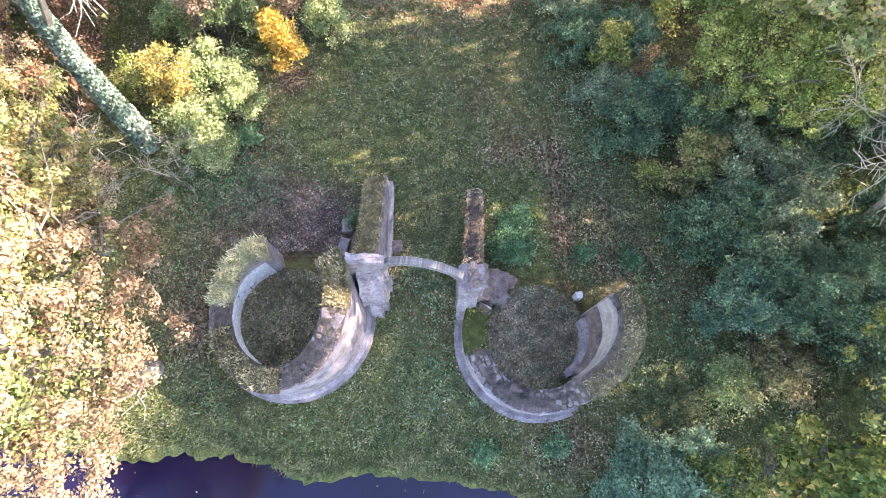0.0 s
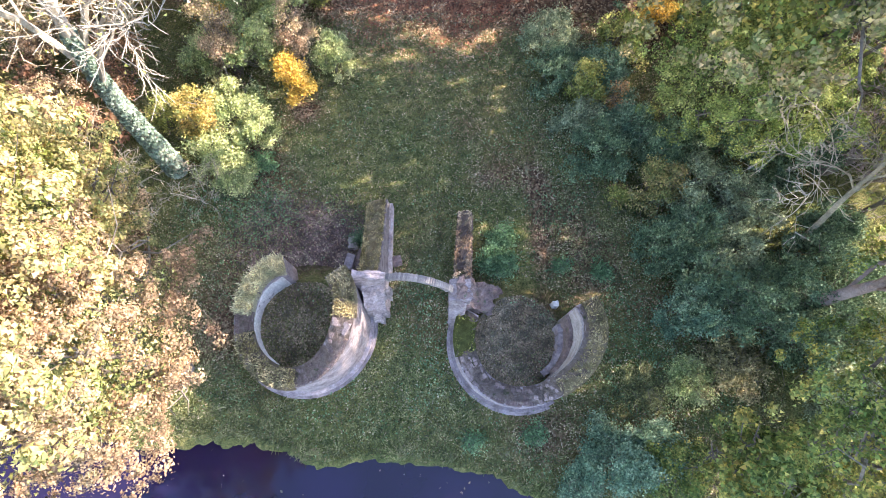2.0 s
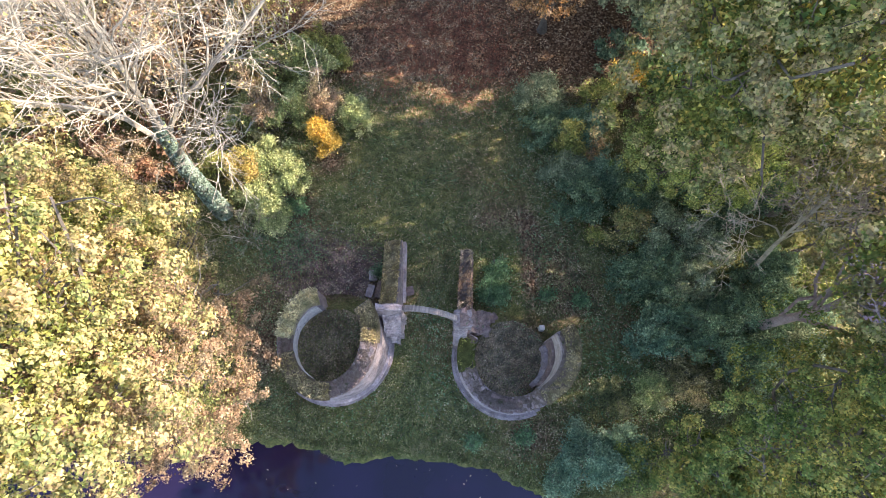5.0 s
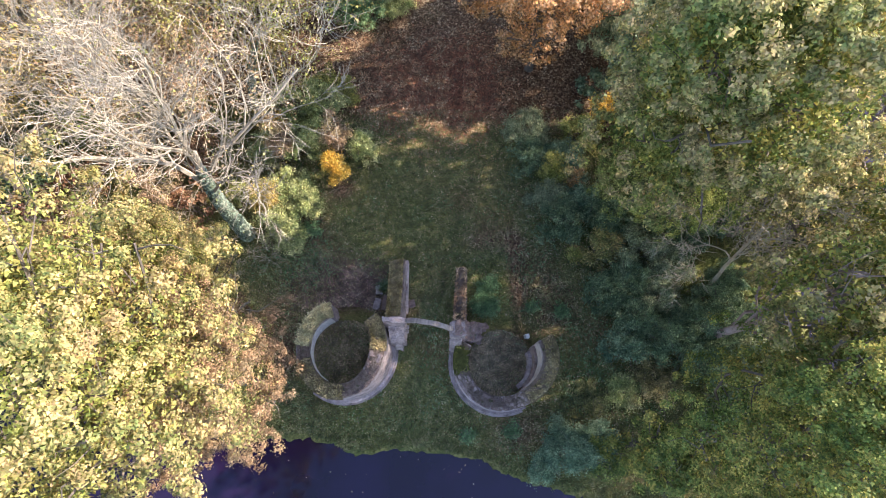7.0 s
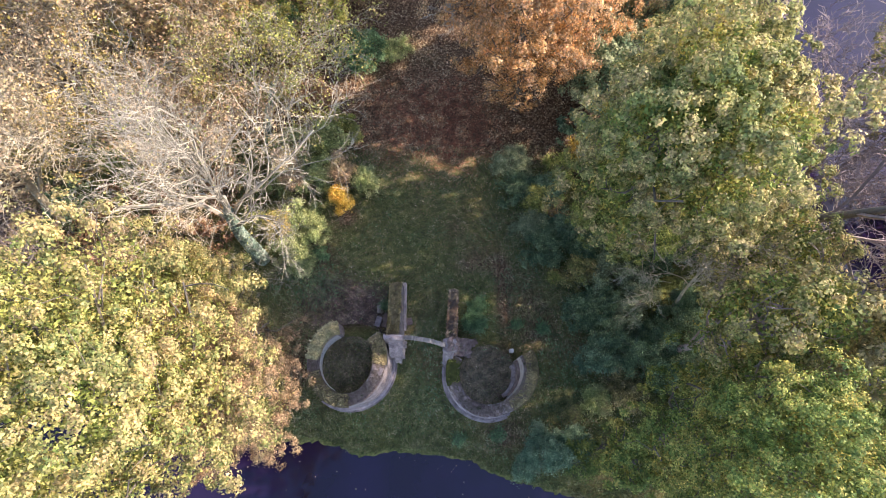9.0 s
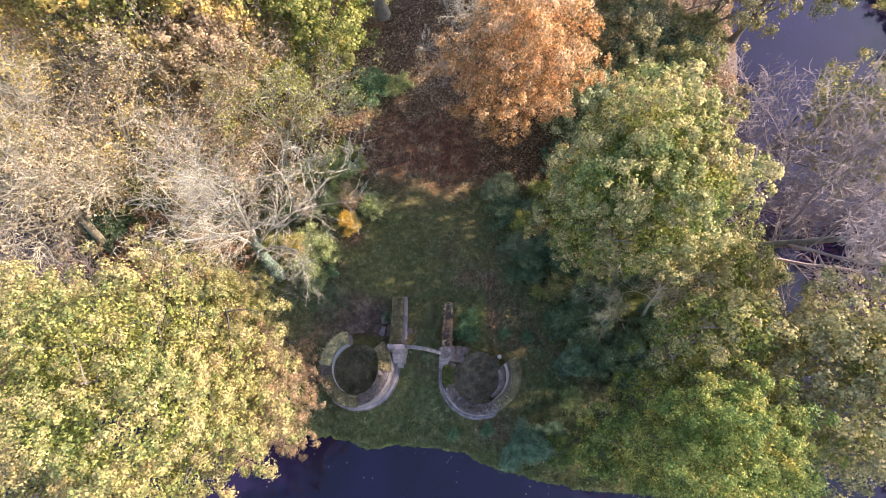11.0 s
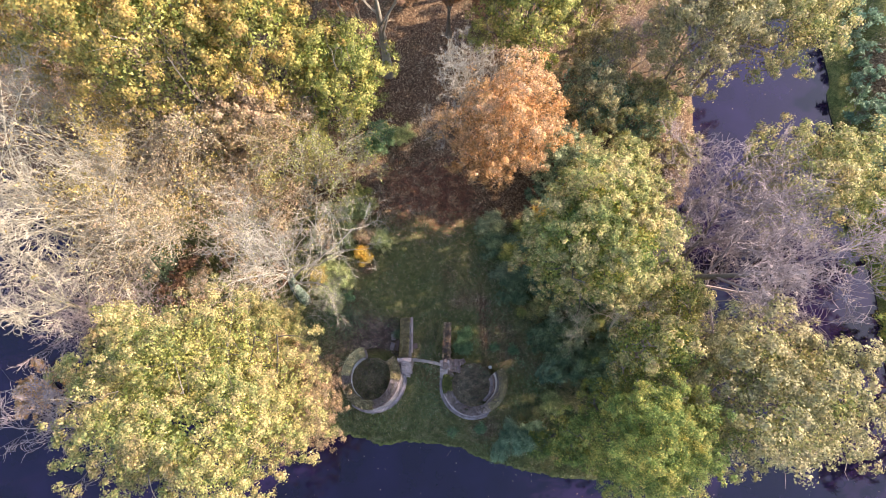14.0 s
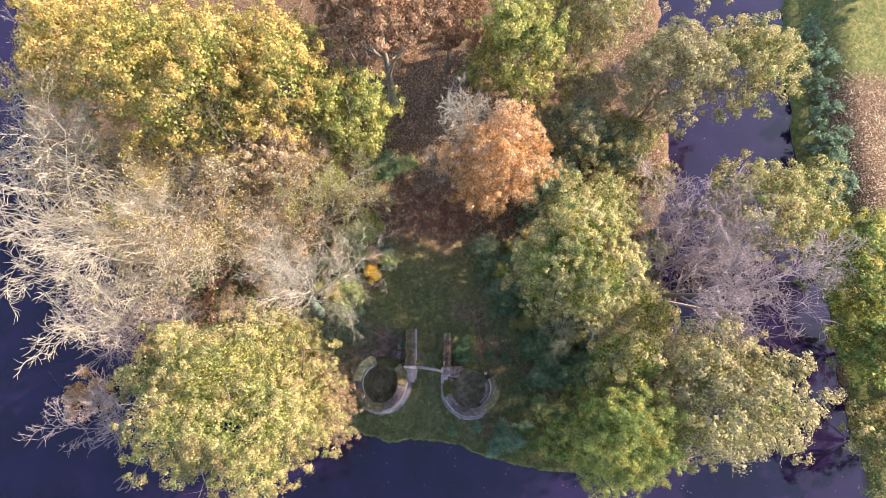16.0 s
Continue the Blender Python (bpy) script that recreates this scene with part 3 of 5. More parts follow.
def litter_at(x, y):
    """How thickly fallen leaves lie, 0 to 1."""
    v = 0.29 + 0.19 * wave(x, y, 0.55, 0.9)
    v = v + 0.55 * np.exp(-((x + 6.0) / 3.2) ** 2 - ((y - 3.4) / 2.3) ** 2)
    v = v + 0.55 * np.exp(-((x - 5.9) / 0.7) ** 2 - ((y - 4.0) / 3.4) ** 4) + 0.3 * np.exp(-((x - 4.2) / 2.0) ** 4 - ((y - 6.3) / 0.8) ** 2) + 0.42 * np.exp(-((x - 7.9) / 1.6) ** 2 - ((y - 3.4) / 3.8) ** 2) + 0.35 * np.exp(-((x + 9.8) / 1.3) ** 2 - ((y + 0.3) / 2.8) ** 2)
    v = v + 0.5 * sstep(14.0, 18.0, y + 0.12 * x) + 0.6 * sstep(30, 34, np.abs(x + 1)) + 0.35 * np.exp(-((x - 7.5) / 4) ** 2 - ((y + 6.5) / 2.0) ** 2)
    v = v + 0.35 * np.exp(-((x + 9.0) / 1.6) ** 2 - ((y - 7.4) / 2.0) ** 2) + 0.3 * np.exp(-((x - 4.6) / 1.8) ** 4 - ((y + 1.4) / 1.6) ** 4) + 0.10 * np.exp(-((x + 5.6) / 2.0) ** 4 - ((y + 1.2) / 2.0) ** 4)
    v = v + 0.5 * np.exp(-((x + 6.5) / 1.0) ** 2 - ((y - 10.6) / 0.9) ** 2)
    v = v - 0.15 * np.exp(-((x + 4.0) / 5) ** 2 - ((y - 10) / 4) ** 2)
    v = v + 0.3 * np.exp(-((x - 54) / 4.0) ** 2) * sstep(30, 40, x) - 0.8 * sstep(49, 49.5, x) * (1 - sstep(54, 56, x)) - 0.5 * sstep(56, 57.5, x + 0.1 * y) * sstep(22, 32, y)
    # On the far bank, a green strip without litter stands for a shadow band.
    v = np.where(x > 49, 0.10 + 0.65 * sstep(51.8, 53.4, x + 0.5 * wave(x, y, 0.5, 1)) * (1 - sstep(34, 40, y)), v)
    return np.clip(v, 0, 1)


def red_at(x, y):
    xx, yy = x + 0.9 * wave(x, y, 0.6, 0.2), y + 0.9 * wave(x, y, 0.5, 1.1)
    v = np.exp(-((xx + 0.0) / 5.2) ** 4 - ((yy - 19.2) / 4.6) ** 4) * (0.50 + 0.30 * sstep(-3, 3, x))
    return np.clip(v + 0.08 * wave(x, y, 1.1, 0.4) * (v > 0.05), 0, 1)


def ground():
    def ticks(parts):
        return np.unique(np.concatenate([np.arange(a, b, s) for a, b, s in parts]).round(3))
    xs = ticks([(-900, -120, 60), (-120, -70, 4), (-70, -14, 0.8), (-14, 14, 0.25), (14, 66, 0.9), (66, 120, 6), (120, 901, 60)])
    ys = ticks([(-900, -120, 60), (-120, -32, 5), (-32, -12, 0.8), (-12, 9, 0.25), (9, 28, 0.5), (28, 72, 1.0), (72, 130, 6), (130, 901, 60)])
    X, Y = np.meshgrid(xs, ys)
    Z = ground_z(X, Y)
    nx, ny = len(xs), len(ys)
    me = bpy.data.meshes.new("ground")
    me.vertices.add(nx * ny)
    me.vertices.foreach_set("co", np.stack([X, Y, Z], -1).astype(np.float32).ravel())
    i = (np.arange(ny - 1)[:, None] * nx + np.arange(nx - 1)[None, :]).ravel()
    q = np.stack([i, i + 1, i + nx + 1, i + nx], 1).astype(np.int32)
    me.loops.add(q.size)
    me.loops.foreach_set("vertex_index", q.ravel())
    me.polygons.add(len(q))
    me.polygons.foreach_set("loop_start", np.arange(0, q.size, 4, dtype=np.int32))
    me.polygons.foreach_set("use_smooth", np.ones(len(q), dtype=bool))
    d = shore(X, Y)
    for nm, val in (("litter", litter_at(X, Y)), ("red", red_at(X, Y)), ("mud", np.maximum(1 - sstep(-0.45, 0.0, d), 0.62 * np.exp(-((X + 5.8) / 2.9) ** 4 - ((Y - 2.9) / 1.9) ** 4)))):
        me.attributes.new(nm, "FLOAT", "POINT").data.foreach_set("value", val.astype(np.float32).ravel())
    me.materials.append(ground_material())
    me.update(calc_edges=True)
    tagged(new("ground", me), "grassy ground with fallen leaves sloping to a moat", "ground", kind="structure")


ground()
mesh_object("water", [(-110, -60, WATER_Z), (80, -60, WATER_Z), (80, 130, WATER_Z), (-110, 130, WATER_Z)], [(0, 1, 2, 3)], water_material())
tagged(bpy.data.objects["water"], "still dark moat water", "water", kind="structure")

# ---------------------------------------------------------------- the gate ruin
def ring_wall(name, parent, centre, a0, a1, tops, mat, r_in=R_IN, r_out=R_OUT, z0=-0.3, step=3.0, seed=1, rough=0.05, taper=0.03, slope=0.0):
    """Part of a round tower's wall: tops gives heights by angle (degrees); the crest is ragged."""
    rng = np.random.default_rng(seed)
    n = int(round((a1 - a0) / step)) + 1
    rows = 7
    bm = bmesh.new()
    grid = []
    ta, th = zip(*tops)
    for i in range(n):
        a = a0 + (a1 - a0) * i / (n - 1)
        h = np.interp(a, ta, th) + rng.normal() * rough * 0.4
        c, s = math.cos(radians(a)), math.sin(radians(a))
        prof = []
        for k in range(rows):
            zz = z0 + (h - z0) * k / (rows - 1)
            prof.append((r_out - taper * zz + rng.normal() * rough * 0.35, zz))
        prof.append(((r_in + r_out) / 2 + 0.1, h + slope * 0.5 + rng.normal() * rough * 0.4))
        for k in reversed(range(rows)):
            zz = z0 + (h + slope - z0) * k / (rows - 1)
            prof.append((r_in + rng.normal() * rough * 0.35, zz))
        grid.append([bm.verts.new((centre[0] + c * r, centre[1] + s * r, z)) for r, z in prof])
    m = len(grid[0])
    for i in range(n - 1):
        for k in range(m - 1):
            bm.faces.new((grid[i][k], grid[i + 1][k], grid[i + 1][k + 1], grid[i][k + 1]))
    bm.faces.new(grid[0])
    bm.faces.new(list(reversed(grid[-1])))
    bmesh.ops.recalc_face_normals(bm, faces=bm.faces)
    return part(name, bm, mat, parent)


def rough_block(bm, x0, x1, y0, y1, z0, tops, rng, j=0.03, cuts=4):
    """A rough masonry block; tops: heights at the corners (x0y0, x1y0, x1y1, x0y1)."""
    n = cuts
    g = {}
    for i in range(n + 1):
        for k in range(n + 1):
            u, w = i / n, k / n
            h = tops[0] * (1 - u) * (1 - w) + tops[1] * u * (1 - w) + tops[2] * u * w + tops[3] * (1 - u) * w
            for lv in range(n + 1):
                if 0 < i < n and 0 < k < n and lv < n:
                    continue
                p = (x0 + (x1 - x0) * u, y0 + (y1 - y0) * w, z0 + (h - z0) * lv / n)
                q = [c + rng.normal() * j * (0.4 if lv == 0 else 1) for c in p]
                g[i, k, lv] = bm.verts.new(q)
    for i in range(n):
        for k in range(n):
            bm.faces.new((g[i, k, n], g[i + 1, k, n], g[i + 1, k + 1, n], g[i, k + 1, n]))
    for a in range(n):
        for lv in range(n):
            bm.faces.new((g[a, 0, lv], g[a + 1, 0, lv], g[a + 1, 0, lv + 1], g[a, 0, lv + 1]))
            bm.faces.new((g[a + 1, n, lv], g[a, n, lv], g[a, n, lv + 1], g[a + 1, n, lv + 1]))
            bm.faces.new((g[0, a + 1, lv], g[0, a, lv], g[0, a, lv + 1], g[0, a + 1, lv + 1]))
            bm.faces.new((g[n, a, lv], g[n, a + 1, lv], g[n, a + 1, lv + 1], g[n, a, lv + 1]))


def tuft_quads(points, length, rng, lean=0.5):
    """Thin grass blades rising from the points."""
    n = len(points)
    ph = rng.uniform(0, 2 * math.pi, n)
    L = length * rng.uniform(0.5, 1.3, n)
    out = np.stack([np.cos(ph), np.sin(ph), np.zeros(n)], 1)
    side = np.stack([-np.sin(ph), np.cos(ph), np.zeros(n)], 1) * (0.012 + 0.012 * rng.uniform(size=n))[:, None]
    k = lean * rng.uniform(0.2, 1.6, n)
    tip = points + out * (L * k)[:, None] + np.array([0, 0, 1]) * (L * (1 - 0.35 * k))[:, None]
    mid = points + out * (L * k * 0.35)[:, None] + np.array([0, 0, 1]) * (L * 0.6)[:, None]
    return np.stack([points - side, mid - side, tip, mid + side], 1)


LT_TOPS = [(105, 2.35), (118, 2.7), (140, 2.3), (170, 1.75), (200, 1.6), (235, 1.7), (262, 2.3), (285, 3.0), (310, 3.9), (335, 4.7), (345, 4.95), (362, 5.0), (395, 4.8)]
RT_TOPS = [(150, 1.75), (170, 1.7), (200, 1.45), (225, 1.1), (250, 1.0), (270, 1.25), (290, 1.6), (305, 2.4), (325, 3.8), (350, 4.6), (372, 4.7), (386, 4.5)]
left_tower = plant_root("gate_tower", LT[0], LT[1], 0, "ruined round grey stone gate tower, broken open, turf on its crest", "tower", "towers of the gate")
right_tower = plant_root("gate_tower", RT[0], RT[1], 0, "ruined round grey stone gate tower, low in front, high behind", "tower", "towers of the gate")
ring_wall("wall", left_tower, (0, 0), 106, 398, LT_TOPS, STONE, seed=3)
ring_wall("plinth", left_tower, (0, 0), 225, 372, [(225, 0.30), (372, 0.42)], STONE, r_in=R_OUT - 0.15, r_out=R_OUT + 0.17, seed=4, rough=0.02)
ring_wall("wall", right_tower, (0, 0), 152, 386, RT_TOPS, STONE, seed=5)
ring_wall("plinth", right_tower, (0, 0), 160, 300, [(160, 0.30), (300, 0.30)], STONE, r_in=R_OUT - 0.15, r_out=R_OUT + 0.17, seed=6, rough=0.02)


def crest(parent, tops, spans, length, mat, dens, seed, name="turf", r0=R_IN + 0.03, r1=R_OUT - 0.05, lift=0.0):
    rng = np.random.default_rng(seed)
    ta, th = zip(*tops)
    pts = []
    for a0, a1 in spans:
        n = int(abs(a1 - a0) / 57.3 * 2.6 * (r1 - r0) * dens)
        a = rng.uniform(a0, a1, n)
        r = rng.uniform(r0, r1, n)
        pts.append(np.stack([np.cos(np.radians(a)) * r, np.sin(np.radians(a)) * r, np.interp(a, ta, th) + lift - 0.02], 1))
    return quads_object(name, tuft_quads(np.concatenate(pts), length, rng), LEAF[mat], parent)


def crest_cap(parent, tops, a0, a1, mat, seed, thick=0.16, name="turf_cap", r_in=R_IN, r_out=R_OUT):
    """A sod lying on the crest of a round wall."""
    rng = np.random.default_rng(seed)
    ta, th = zip(*tops)
    bm = bmesh.new()
    n, m = max(4, int((a1 - a0) / 3)), 6
    g = []
    for i in range(n + 1):
        a = a0 + (a1 - a0) * i / n
        h = np.interp(a, ta, th)
        e = min(1, min(i, n - i) / 2)
        row = []
        for k in range(m + 1):
            u = k / m
            r = r_in - 0.05 + (r_out - r_in + 0.08) * u
            dz = thick * math.sin(math.pi * (0.06 + 0.88 * u)) * (0.35 + 0.65 * e) - 0.03 + rng.normal() * 0.03
            row.append(bm.verts.new((math.cos(radians(a)) * r, math.sin(radians(a)) * r, h + dz)))
        g.append(row)
    for i in range(n):
        for k in range(m):
            bm.faces.new((g[i][k], g[i][k + 1], g[i + 1][k + 1], g[i + 1][k]))
    bmesh.ops.solidify(bm, geom=bm.faces[:], thickness=0.08)
    bmesh.ops.recalc_face_normals(bm, faces=bm.faces)
    ob = part(name, bm, mat, parent)
    ob.data.polygons.foreach_set("use_smooth", [True] * len(ob.data.polygons))
    return ob


crest_cap(left_tower, LT_TOPS, 106, 397, CREST, 9, 0.15, 'crest', R_IN + 0.02, R_OUT - 0.10)
crest_cap(right_tower, RT_TOPS, 153, 385, CREST, 10, 0.15, 'crest', R_IN + 0.02, R_OUT - 0.10)
crest_cap(left_tower, LT_TOPS, 106, 174, STRAW_SOD, 11, 0.28)
crest_cap(left_tower, LT_TOPS, 192, 276, TURF, 12, 0.14)
crest_cap(left_tower, LT_TOPS, 352, 397, TURF, 13, 0.18)
crest(left_tower, LT_TOPS, [(106, 173)], 0.34, "dry", 1000, 14, lift=0.2)
crest(left_tower, LT_TOPS, [(192, 276), (352, 396)], 0.20, "straw", 520, 15, lift=0.1)
crest_cap(right_tower, RT_TOPS, 158, 196, MOSS, 16, 0.22, 'moss_cap')
crest_cap(right_tower, RT_TOPS, 302, 386, TURF, 17, 0.16, r_in=R_IN + 0.12)
crest(right_tower, RT_TOPS, [(303, 386)], 0.14, "straw", 620, 18, lift=0.1, r0=R_IN + 0.15)
crest(right_tower, RT_TOPS, [(158, 196)], 0.10, "lime", 420, 19, lift=0.1)


def crest_stones(parent, tops, spans, mat, seed, size=(0.30, 0.22, 0.12), name="stone", rows=3, r0=R_IN + 0.1, r1=R_OUT - 0.1):
    """Loose and bedded blocks along the crest, each its own piece."""
    rng = np.random.default_rng(seed)
    me = []
    for v in range(4):
        bm = bmesh.new()
        bmesh.ops.create_cube(bm, size=1.0)
        bmesh.ops.bevel(bm, geom=bm.edges[:], offset=0.08, segments=1, affect="EDGES")
        for q in bm.verts:
            q.co += Vector(rng.normal(size=3) * 0.035)
        d = bpy.data.meshes.new(name)
        bm.to_mesh(d)
        bm.free()
        d.materials.append(mat)
        me.append(d)
    ta, th = zip(*tops)
    for a0, a1 in spans:
        for k in range(rows):
            r = r0 + (r1 - r0) * (k + 0.5) / rows
            da = math.degrees(size[0] * 1.08 / r)
            a = a0 + rng.uniform(0, da)
            while a < a1:
                o = new(name, me[rng.integers(0, 4)])
                o.parent = parent
                slope = (np.interp(a + 1, ta, th) - np.interp(a - 1, ta, th)) / (2 * r * math.pi / 180)
                o.matrix_basis = (Matrix.Translation((math.cos(radians(a)) * (r + rng.normal() * 0.03), math.sin(radians(a)) * (r + rng.normal() * 0.03), np.interp(a, ta, th) + rng.uniform(-0.05, 0.03)))
                                  @ Matrix.Rotation(radians(a + 90 + rng.normal() * 9), 4, "Z") @ Matrix.Rotation(-math.atan(slope), 4, "Y") @ Matrix.Rotation(rng.normal() * 0.06, 4, "X")
                                  @ Matrix.Diagonal((size[0] * rng.uniform(0.7, 1.35), (r1 - r0) / rows * rng.uniform(0.75, 1.2), size[2] * rng.uniform(0.8, 1.5), 1)))
                a += da * rng.uniform(0.9, 1.15)


crest_stones(left_tower, LT_TOPS, [(276, 338)], BRICK, 21, (0.20, 0.3, 0.16), "brick", 4)
crest_stones(left_tower, LT_TOPS, [(338, 352)], SLAB, 22, (0.40, 0.4, 0.16), "stone", 2)
crest_stones(left_tower, LT_TOPS, [(172, 192)], BRICK, 23, (0.20, 0.3, 0.16), "brick", 4)
crest_stones(right_tower, RT_TOPS, [(196, 226)], SLAB, 24, (0.20, 0.3, 0.16), "brick", 4)
crest_stones(right_tower, RT_TOPS, [(232, 282)], BRICK, 25, (0.22, 0.3, 0.16), "stone", 3)
crest_stones(right_tower, RT_TOPS, [(282, 302)], SLAB, 26, (0.20, 0.3, 0.16), "brick", 4)
ring_wall("plaster", left_tower, (0, 0), 112, 240, [(112, 2.2), (140, 2.05), (170, 1.6), (200, 1.45), (240, 1.55)], PLASTER, r_in=R_IN - 0.035, r_out=R_IN + 0.06, seed=28, rough=0.02)
ring_wall("footing", left_tower, (0, 0), 230, 368, [(230, 0.12), (368, 0.18)], STONE, r_in=R_OUT + 0.1, r_out=R_OUT + 0.30, seed=29, rough=0.02)
ring_wall("footing", right_tower, (0, 0), 165, 295, [(165, 0.12), (295, 0.12)], STONE, r_in=R_OUT + 0.1, r_out=R_OUT + 0.30, seed=30, rough=0.02)
# inner ledge of the high side
ring_wall("ledge", right_tower, (0, 0), 312, 384, [(312, 1.5), (350, 2.7), (384, 3.0)], BRICK, r_in=R_IN - 0.20, r_out=R_IN + 0.1, seed=27, rough=0.05)
ring_wall("facing", right_tower, (0, 0), 308, 384, [(308, 2.3), (325, 3.6), (350, 4.45), (384, 4.45)], PALE_STONE, r_in=R_IN - 0.04, r_out=R_IN + 0.08, seed=33, rough=0.02)
ring_wall("ledge", right_tower, (0, 0), 304, 380, [(304, 0.9), (340, 1.3), (380, 1.7)], STONE, r_in=R_IN - 0.42, r_out=R_IN - 0.15, seed=32, rough=0.06)


def gate():
    root = plant_root("gateway", 0, 0, 0, "ruined stone gateway with two piers and a thin brick arch", "gateway")
    rng = np.random.default_rng(31)
    bm = bmesh.new()
    rough_block(bm, -2.85, -1.55, -0.10, 0.22, -0.3, (4.7, 4.55, 4.5, 4.75), rng, 0.03, 6)
    rough_block(bm, -2.60, -1.66, -0.95, -0.06, -0.3, (2.3, 1.9, 3.3, 3.6), rng, 0.035, 6)
    rough_block(bm, -2.30, -1.85, -1.25, -0.85, -0.3, (0.9, 0.8, 1.7, 1.9), rng, 0.03, 3)
    part("pier", bm, STONE, root)
    bm = bmesh.new()
    rough_block(bm, 1.22, 2.15, -0.75, 0.05, -0.3, (3.4, 3.4, 4.0, 3.9), rng, 0.035, 6)
    rough_block(bm, 1.22, 1.95, -1.35, -0.70, -0.3, (1.2, 1.2, 2.9, 2.9), rng, 0.035, 5)
    part("pier", bm, STONE, root)
    bm = bmesh.new()
    rough_block(bm, 2.05, 3.25, -0.85, 0.30, -0.3, (2.2, 1.5, 1.7, 3.0), rng, 0.07, 7)
    rough_block(bm, 3.1, 3.75, -0.1, 0.42, -0.3, (1.2, 0.8, 0.8, 1.2), rng, 0.05, 4)
    rough_block(bm, 1.55, 2.25, -0.72, 0.12, 2.9, (3.7, 3.5, 3.7, 4.1), rng, 0.06, 5)
    part("rubble_core", bm, BRICK, root, "crumbling brown brick core of the pier")
    # arch of single bricks on edge
    n = 34
    A, B = np.array([-1.55, 0.16]), np.array([1.30, -0.36])
    bm = bmesh.new()
    bmesh.ops.create_cube(bm, size=1.0)
    bmesh.ops.bevel(bm, geom=bm.edges[:], offset=0.07, segments=1, affect="EDGES")
    me = bpy.data.meshes.new("brick")
    bm.to_mesh(me)
    bm.free()
    me.materials.append(PALE_STONE)
    arch = new("arch")
    arch.parent = root
    tagged(arch, "thin arch of pale stone bricks")
    yaw = math.atan2(B[1] - A[1], B[0] - A[0])
    span = np.linalg.norm(B - A)
    for ring in (0, 1):
        for i in range(n):
            u = (i + 0.5) / n
            th = math.pi * (0.14 + 0.72 * u)
            rr = span / 2 / math.cos(math.pi * 0.14) - ring * 0.17
            zc = 4.72 - span / 2 / math.cos(math.pi * 0.14)
            s = -math.cos(th) * rr
            p = (A + B) / 2 + (B - A) / span * s
            o = new("brick", me)
            o.parent = arch
            o.matrix_basis = (Matrix.Translation((p[0], p[1], zc + math.sin(th) * rr)) @ Matrix.Rotation(yaw, 4, "Z") @ Matrix.Rotation(math.pi / 2 - th, 4, "Y")
                              @ Matrix.Diagonal((rr * math.pi * 0.72 / n * 0.93, 0.27 + rng.uniform(-0.015, 0.015), 0.165, 1)))
    return root


gate()


def passage_wall(name, label, x0, x1, xe0, xe1, y0, y1, z_s, z_n, mat, seed, drop=0.3, cap=TURF, blades="straw"):
    """A wall along the gate passage, sloping down away from the gate, turf along its crest."""
    rng = np.random.default_rng(seed)
    root = plant_root(name, (x0 + x1) / 2, (y0 + y1) / 2, 0, label, "wall", "walls of the gate passage")
    cx, cy = (x0 + x1) / 2, (y0 + y1) / 2
    n, m = 26, 5
    bm = bmesh.new()
    g = []
    for i in range(n + 1):
        u = i / n
        y = y0 + (y1 - y0) * u - cy
        a, b = x0 + (xe0 - x0) * u - cx, x1 + (xe1 - x1) * u - cx
        h = z_s + (z_n - z_s) * (u ** 0.8) + rng.normal() * 0.05
        row = [(a + rng.normal() * 0.02, y, -0.3 + (h - drop + 0.3) * k / m) for k in range(m + 1)]
        row += [((a + b) / 2 + rng.normal() * 0.03, y, h - drop * 0.4 + rng.normal() * 0.03)]
        row += [(b + rng.normal() * 0.02, y, -0.3 + (h + 0.3) * k / m) for k in reversed(range(m + 1))]
        g.append([bm.verts.new(p) for p in row])
    for i in range(n):
        for k in range(len(g[0]) - 1):
            bm.faces.new((g[i][k], g[i + 1][k], g[i + 1][k + 1], g[i][k + 1]))
    bm.faces.new(g[0])
    bm.faces.new(list(reversed(g[-1])))
    bmesh.ops.recalc_face_normals(bm, faces=bm.faces)
    part("masonry", bm, mat, root)
    bm = bmesh.new()
    g = []
    for i in range(n + 1):
        u = i / n
        y = y0 + (y1 - y0) * u - cy
        a, b = x0 + (xe0 - x0) * u - cx, x1 + (xe1 - x1) * u - cx
        h = z_s + (z_n - z_s) * (u ** 0.8)
        g.append([bm.verts.new((a - 0.05 + (b - a - 0.06) * w, y, h - drop * (1 - w) ** 1.3 + 0.05 + 0.07 * math.sin(math.pi * w) + rng.normal() * 0.03)) for w in (0, 0.2, 0.4, 0.6, 0.8, 1.0)])
    for i in range(n):
        for k in range(5):
            bm.faces.new((g[i][k], g[i][k + 1], g[i + 1][k + 1], g[i + 1][k]))
    bmesh.ops.solidify(bm, geom=bm.faces[:], thickness=0.12)
    bmesh.ops.recalc_face_normals(bm, faces=bm.faces)
    part("turf_cap", bm, cap, root)
    k = 5200
    u = rng.uniform(0, 1, k)
    w = rng.uniform(0.0, 0.92, k)
    a, b = x0 + (xe0 - x0) * u - cx, x1 + (xe1 - x1) * u - cx
    h = z_s + (z_n - z_s) * u ** 0.8 - drop * (1 - w)
    quads_object("turf", tuft_quads(np.stack([a + (b - a) * w, y0 + (y1 - y0) * u - cy, h + 0.06], 1), 0.17 if blades == "straw" else 0.08, rng, 0.5 if blades == "straw" else 1.2), LEAF[blades], root)
    return root


